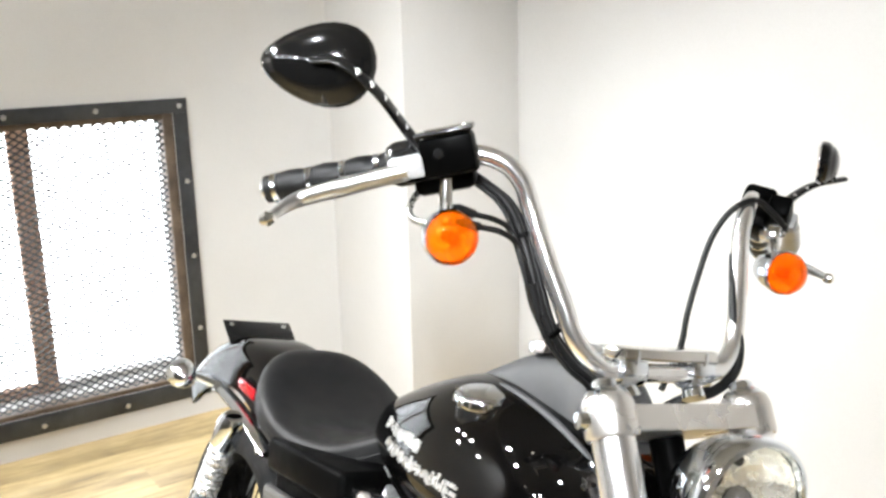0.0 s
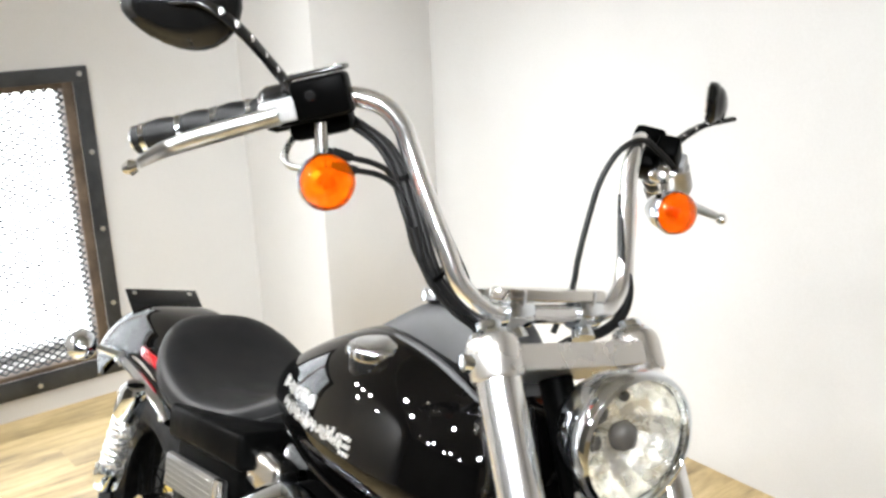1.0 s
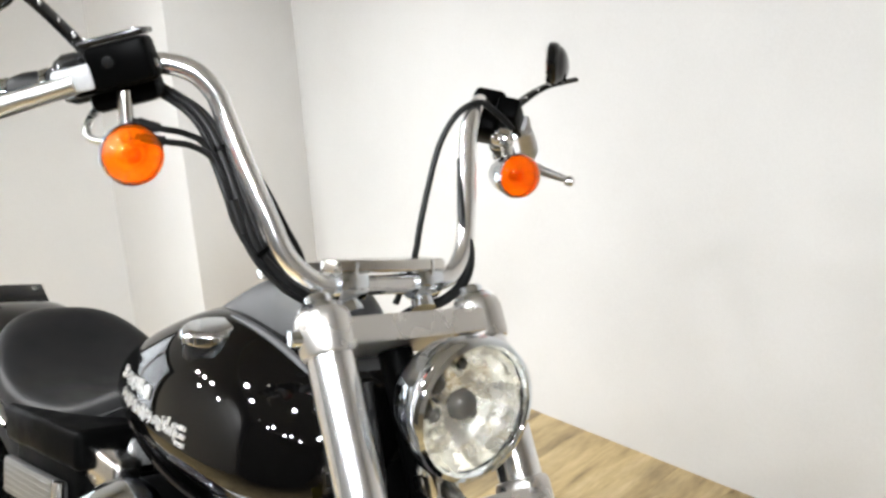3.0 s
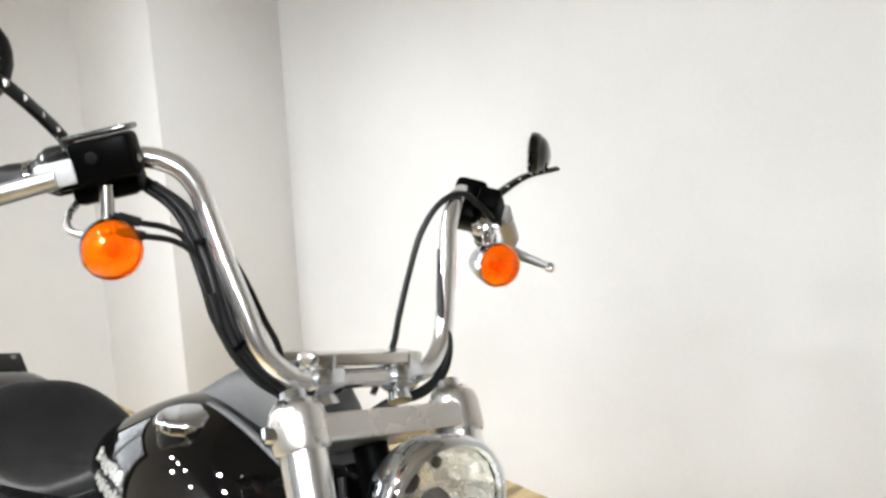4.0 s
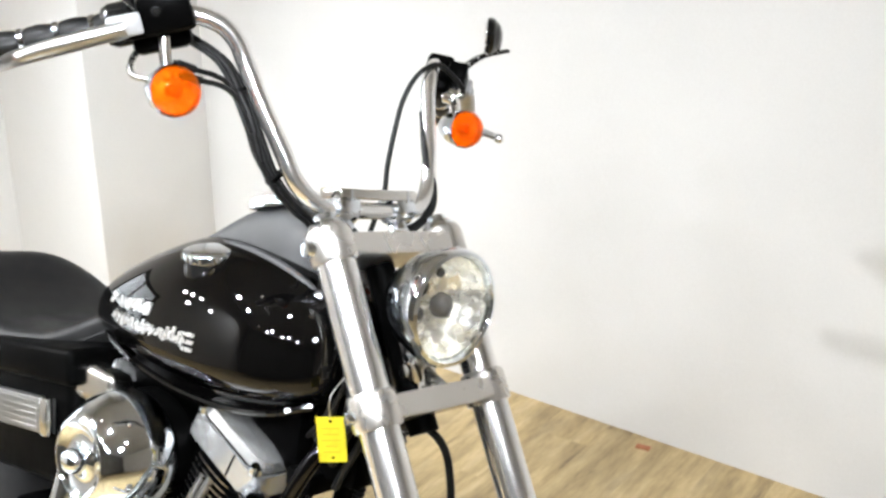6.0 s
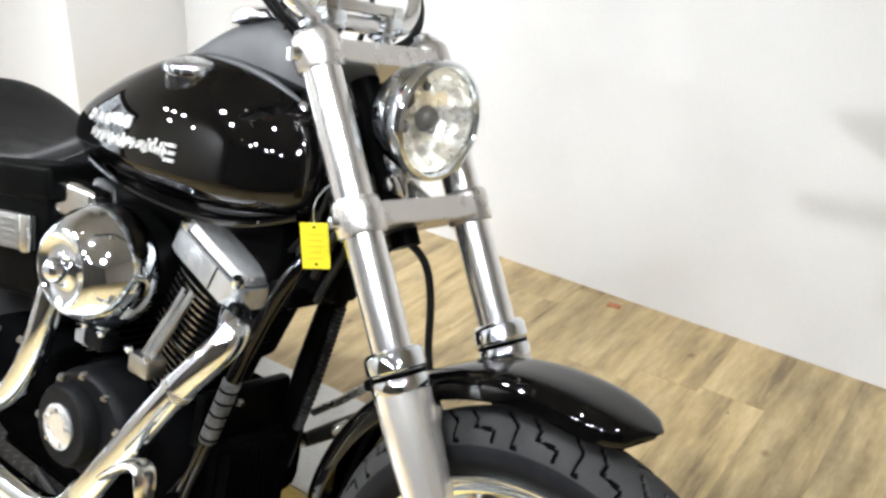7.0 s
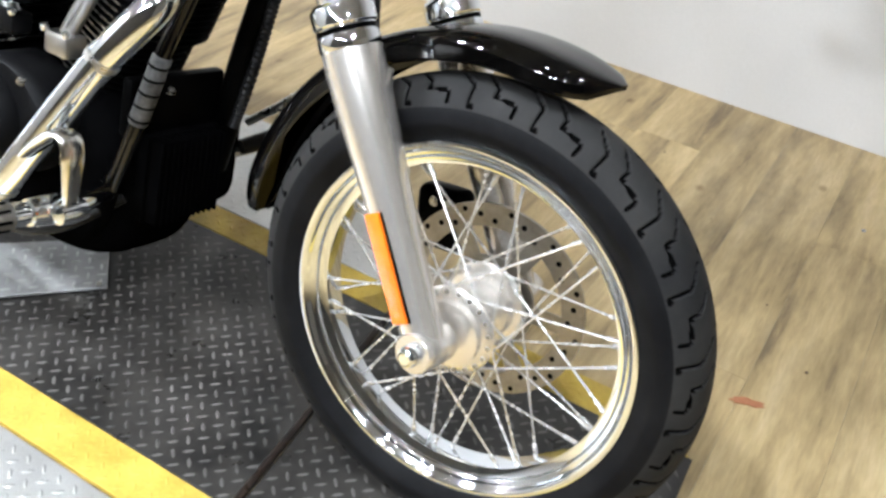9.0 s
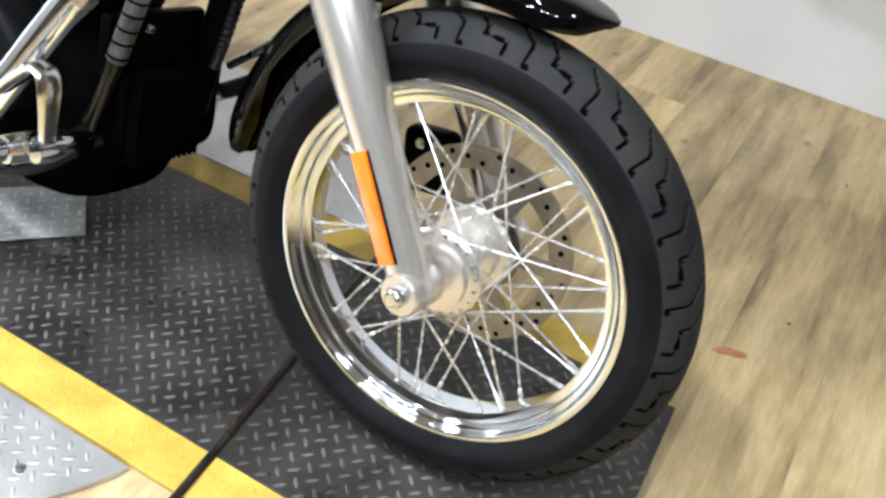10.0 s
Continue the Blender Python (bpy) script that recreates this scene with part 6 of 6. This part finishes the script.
def tag():
    m = MB @ pose(-0.415, -0.105, 0.850, 0, 0, 0)
    t = thing("price_tag", m.translation, "blank yellow card tag hanging by a string from the fork", "tag")
    c = MB @ V((-0.380, -0.146, 0.850))
    right, down = V((0.80, 0.60, 0.0)).normalized(), V((0.02, 0.03, -1)).normalized()
    nrm = right.cross(down)
    card = part("card", extrude_outline([(-0.019, 0), (0.019, 0), (0.019, 0.069), (-0.019, 0.069)], 0.0009, lambda u, v, w: c + right * u + down * v + nrm * w, bevel=0.0002, seg=1), TAG, t, smooth=False)
    for v in (0.006, 0.062):
        part("punch_hole", lathe([(0, 0.0004), (0.0022, 0.0004), (0.0022, -0.0004), (0, -0.0004)], c + down * v - nrm * 0.0007, nrm, 12), BLACK, card)
    for k in range(5):
        w_ = (0.014, 0.012, 0.015, 0.009, 0.013)[k]
        part("ink_bar", extrude_outline([(-w_, 0), (w_ * 0.8, 0), (w_ * 0.8, 0.0022), (-w_, 0.0022)], 0.0004, lambda u, v, w: c + right * u + down * (v + 0.016 + 0.009 * k) - nrm * (0.0008 - w)), TAG_INK, card, smooth=False)
    part("string", tube([c + down * 0.006, c + V((0, 0.004, 0.03)), MB @ V((-0.385, -0.11, 0.91))], 0.0008, 6, steps=4), SCREW, t)


tag()


def foot_controls():
    """Brake pedal, right footpeg, shift linkage of the far side, and the side stand."""
    pd = body_part("brake_pedal", tube([(-0.600, -0.268, 0.405), (-0.560, -0.276, 0.438), (-0.520, -0.280, 0.466), (-0.499, -0.280, 0.466), (-0.491, -0.280, 0.440), (-0.500, -0.272, 0.395), (-0.512, -0.262, 0.355)], [0.013, 0.018, 0.020, 0.020, 0.019, 0.016, 0.013], 16, steps=8, flat=0.42), POLISHED, None, "bright metal rear brake pedal")
    body_part("pedal_pivot", lathe([(0, -0.022), (0.015, -0.020), (0.017, 0.0), (0.015, 0.022), (0, 0.024)], (-0.512, -0.262, 0.352), (0, 1, 0), 20), CHROME, pd)
    pg = body_part("footpeg", lathe([(0, 0.0), (0.015, 0.002), (0.017, 0.02), (0.017, 0.125), (0.014, 0.135), (0, 0.136)], (-0.535, -0.305, 0.352), (-0.08, -1, 0.02), 20), CHROME, None, "chrome footpeg with rubber pad")
    body_part("peg_rubber", lathe([(0.0172, 0.03), (0.0195, 0.033), (0.0195, 0.115), (0.0172, 0.118)], (-0.535, -0.305, 0.352), (-0.08, -1, 0.02), 20, closed=True), LEVER, pg, "worn dull metal peg sleeve")
    axis = V((-0.08, -1, 0.02)).normalized()
    for k in range(8):
        out = (Matrix.Rotation(2 * math.pi * k / 8, 3, axis) @ axis.cross(V((1, 0, 0))).normalized()) * 0.0190
        body_part("peg_groove", tube([V((-0.535, -0.305, 0.352)) + out + axis * d for d in (0.038, 0.110)], 0.0026, 8), CASE, pg)
    mt = body_part("peg_mount", tube([(-0.600, -0.125, 0.320), (-0.560, -0.200, 0.338), (-0.535, -0.270, 0.350), (-0.535, -0.310, 0.352)], [0.016, 0.018, 0.022, 0.019], 16, steps=5), CHROME, pg, "chrome peg mount")
    for p in ((-0.520, -0.255, 0.375), (-0.545, -0.285, 0.330)):
        body_part("peg_bolt", bolt(p, (0.4, -1, 0.2), 0.009, 0.008), CHROME, mt)
    # far side: shift rod and lever
    sh = body_part("shift_linkage", tube([(-0.660, 0.245, 0.362), (-0.600, 0.250, 0.410), (-0.534, 0.250, 0.469)], 0.0085, 12), STEEL, None, "steel shift linkage rod")
    body_part("rod_end", lathe([(0, -0.012), (0.011, -0.010), (0.013, 0), (0.011, 0.010), (0, 0.012)], (-0.534, 0.250, 0.469), (0, 1, 0), 16), HOSE, sh)
    body_part("shift_lever", tube([(-0.640, 0.195, 0.318), (-0.610, 0.225, 0.335), (-0.575, 0.250, 0.372)], [0.012, 0.010, 0.009], 12, steps=4), SATIN, sh, "bright shift lever")
    body_part("left_footpeg", tube([(-0.620, 0.190, 0.335), (-0.600, 0.250, 0.350), (-0.590, 0.330, 0.362)], [0.014, 0.017, 0.016], 14, steps=4), HOSE, sh)
    body_part("lever_pivot", lathe([(0, -0.02), (0.016, -0.018), (0.016, 0.018), (0, 0.02)], (-0.640, 0.19, 0.322), (0, 1, 0), 16), STEEL, sh)
    # side stand reaching down to the deck on the leaning side
    st = body_part("side_stand", tube([(-0.95, 0.135, 0.205), (-0.93, 0.20, 0.12), (-0.915, 0.262, -0.055)], [0.014, 0.012, 0.012], 14, steps=4), BLACK, None, "black side stand")
    # primary cover on the far side
    body_part("primary_cover", box(-1.18, -0.62, 0.118, 0.205, 0.22, 0.42, 0.04, seg=4), CASE, None, "black primary drive cover")
    # oil lines and clutter in the dark round the engine
    for pts, r in (([(-0.60, -0.09, 0.30), (-0.66, -0.16, 0.24), (-0.78, -0.17, 0.20), (-0.95, -0.15, 0.22)], 0.008), ([(-0.60, -0.05, 0.45), (-0.61, -0.09, 0.36), (-0.66, -0.12, 0.26)], 0.007)):
        body_part("oil_line", tube(pts, r, 10, steps=6), HOSE, None, "black rubber oil line")
    for k in range(3):
        body_part("neck_bolt", lathe([(0, 0.010), (0.008, 0.009), (0.010, 0)], (-0.495 - 0.008 * k, -0.075, 0.985 - 0.022 * k), (0.3, -1, 0.3), 12), CHROME, None)
    # wiring at the steering neck
    rng = random.Random(3)
    for k in range(7):
        x0, y0 = -0.44 - 0.008 * k, -0.045 - 0.006 * (k % 4)
        body_part("neck_cable", tube([(x0, y0, 0.975), (x0 + rng.uniform(0.0, 0.05), y0 - rng.uniform(0, 0.03), 0.90), (x0 + rng.uniform(-0.01, 0.04), y0 - 0.01, 0.83), (x0 - 0.03, y0 + 0.02, 0.76)], rng.uniform(0.003, 0.0055), 8, steps=8), HOSE, None, "black cable at the steering neck")


foot_controls()

# ---- floor planks, laid square to the white wall ----
def planks():
    wide, long_, gap = 0.178, 1.22, 0.0004
    rng = random.Random(11)
    meshes = {}
    n = 0
    x = X_WIN
    col = 0
    while x < 3.05:
        y = -3.6 - rng.random() * long_
        while y < Y_WALL + 0.12:
            y0, y1 = max(y, -3.6), min(y + long_, Y_WALL + 0.12)
            if y1 - y0 > 0.03 and n < 298:
                key = round((y1 - y0) * 50)
                if key not in meshes:
                    me = mesh_of(box(0, wide - gap, 0, key / 50 - gap, -0.006, 0, 0.0003, seg=1), "plank", False, WOOD)
                    meshes[key] = me
                ob = new("plank", meshes[key])
                ob.parent = floor
                ob.matrix_basis = Matrix.Translation((x, y1 - key / 50, FLOOR))
                n += 1
            y += long_
        x += wide
        col += 1


planks()


def marks():
    """Small stains and crumbs lying on the planks."""
    rng = random.Random(21)

    def blot(name, x, y, rx, ry, mat, label, rot=0.0, n=22, thick=0.0008):
        pts = []
        for k in range(n):
            a = 2 * math.pi * k / n
            r = 1 + rng.uniform(-0.28, 0.28)
            u, v = rx * r * math.cos(a), ry * r * math.sin(a)
            pts.append((x + u * math.cos(rot) - v * math.sin(rot), y + u * math.sin(rot) + v * math.cos(rot)))
        return solid(name, extrude_outline(pts, thick, lambda u, v, w: (u, v, FLOOR + 0.0005 + thick / 2 + w)), mat, label, "stain", smooth=False)

    blot("floor_stain", 0.345, 0.470, 0.032, 0.010, STAIN, "small red-brown paint smear on the plank floor", 0.35)
    solid("wood_chip", box(-0.022, 0.022, -0.010, 0.010, 0, 0.008, 0.002, turn=pose(-0.592, 1.600, FLOOR, 0, 0, 8)), STAIN, "small reddish wood chip lying by the wall", "debris")
    for x, y, r in ((0.415, 1.21, 0.006), (0.30, 0.78, 0.0025), (0.62, 0.75, 0.006), (-0.10, 1.25, 0.003), (0.10, 1.02, 0.002), (0.50, 0.95, 0.002), (0.42, 0.62, 0.004)):
        solid("crumb", lathe([(0, r * 0.7), (r * 0.7, r * 0.5), (r, 0.0)], (x, y, FLOOR + 0.0002), (0, 0, 1), 7), EMBLEM if r > 0.004 else OLD_WOOD, "tiny crumb of grit on the plank floor", "debris", "floor crumbs")


marks()
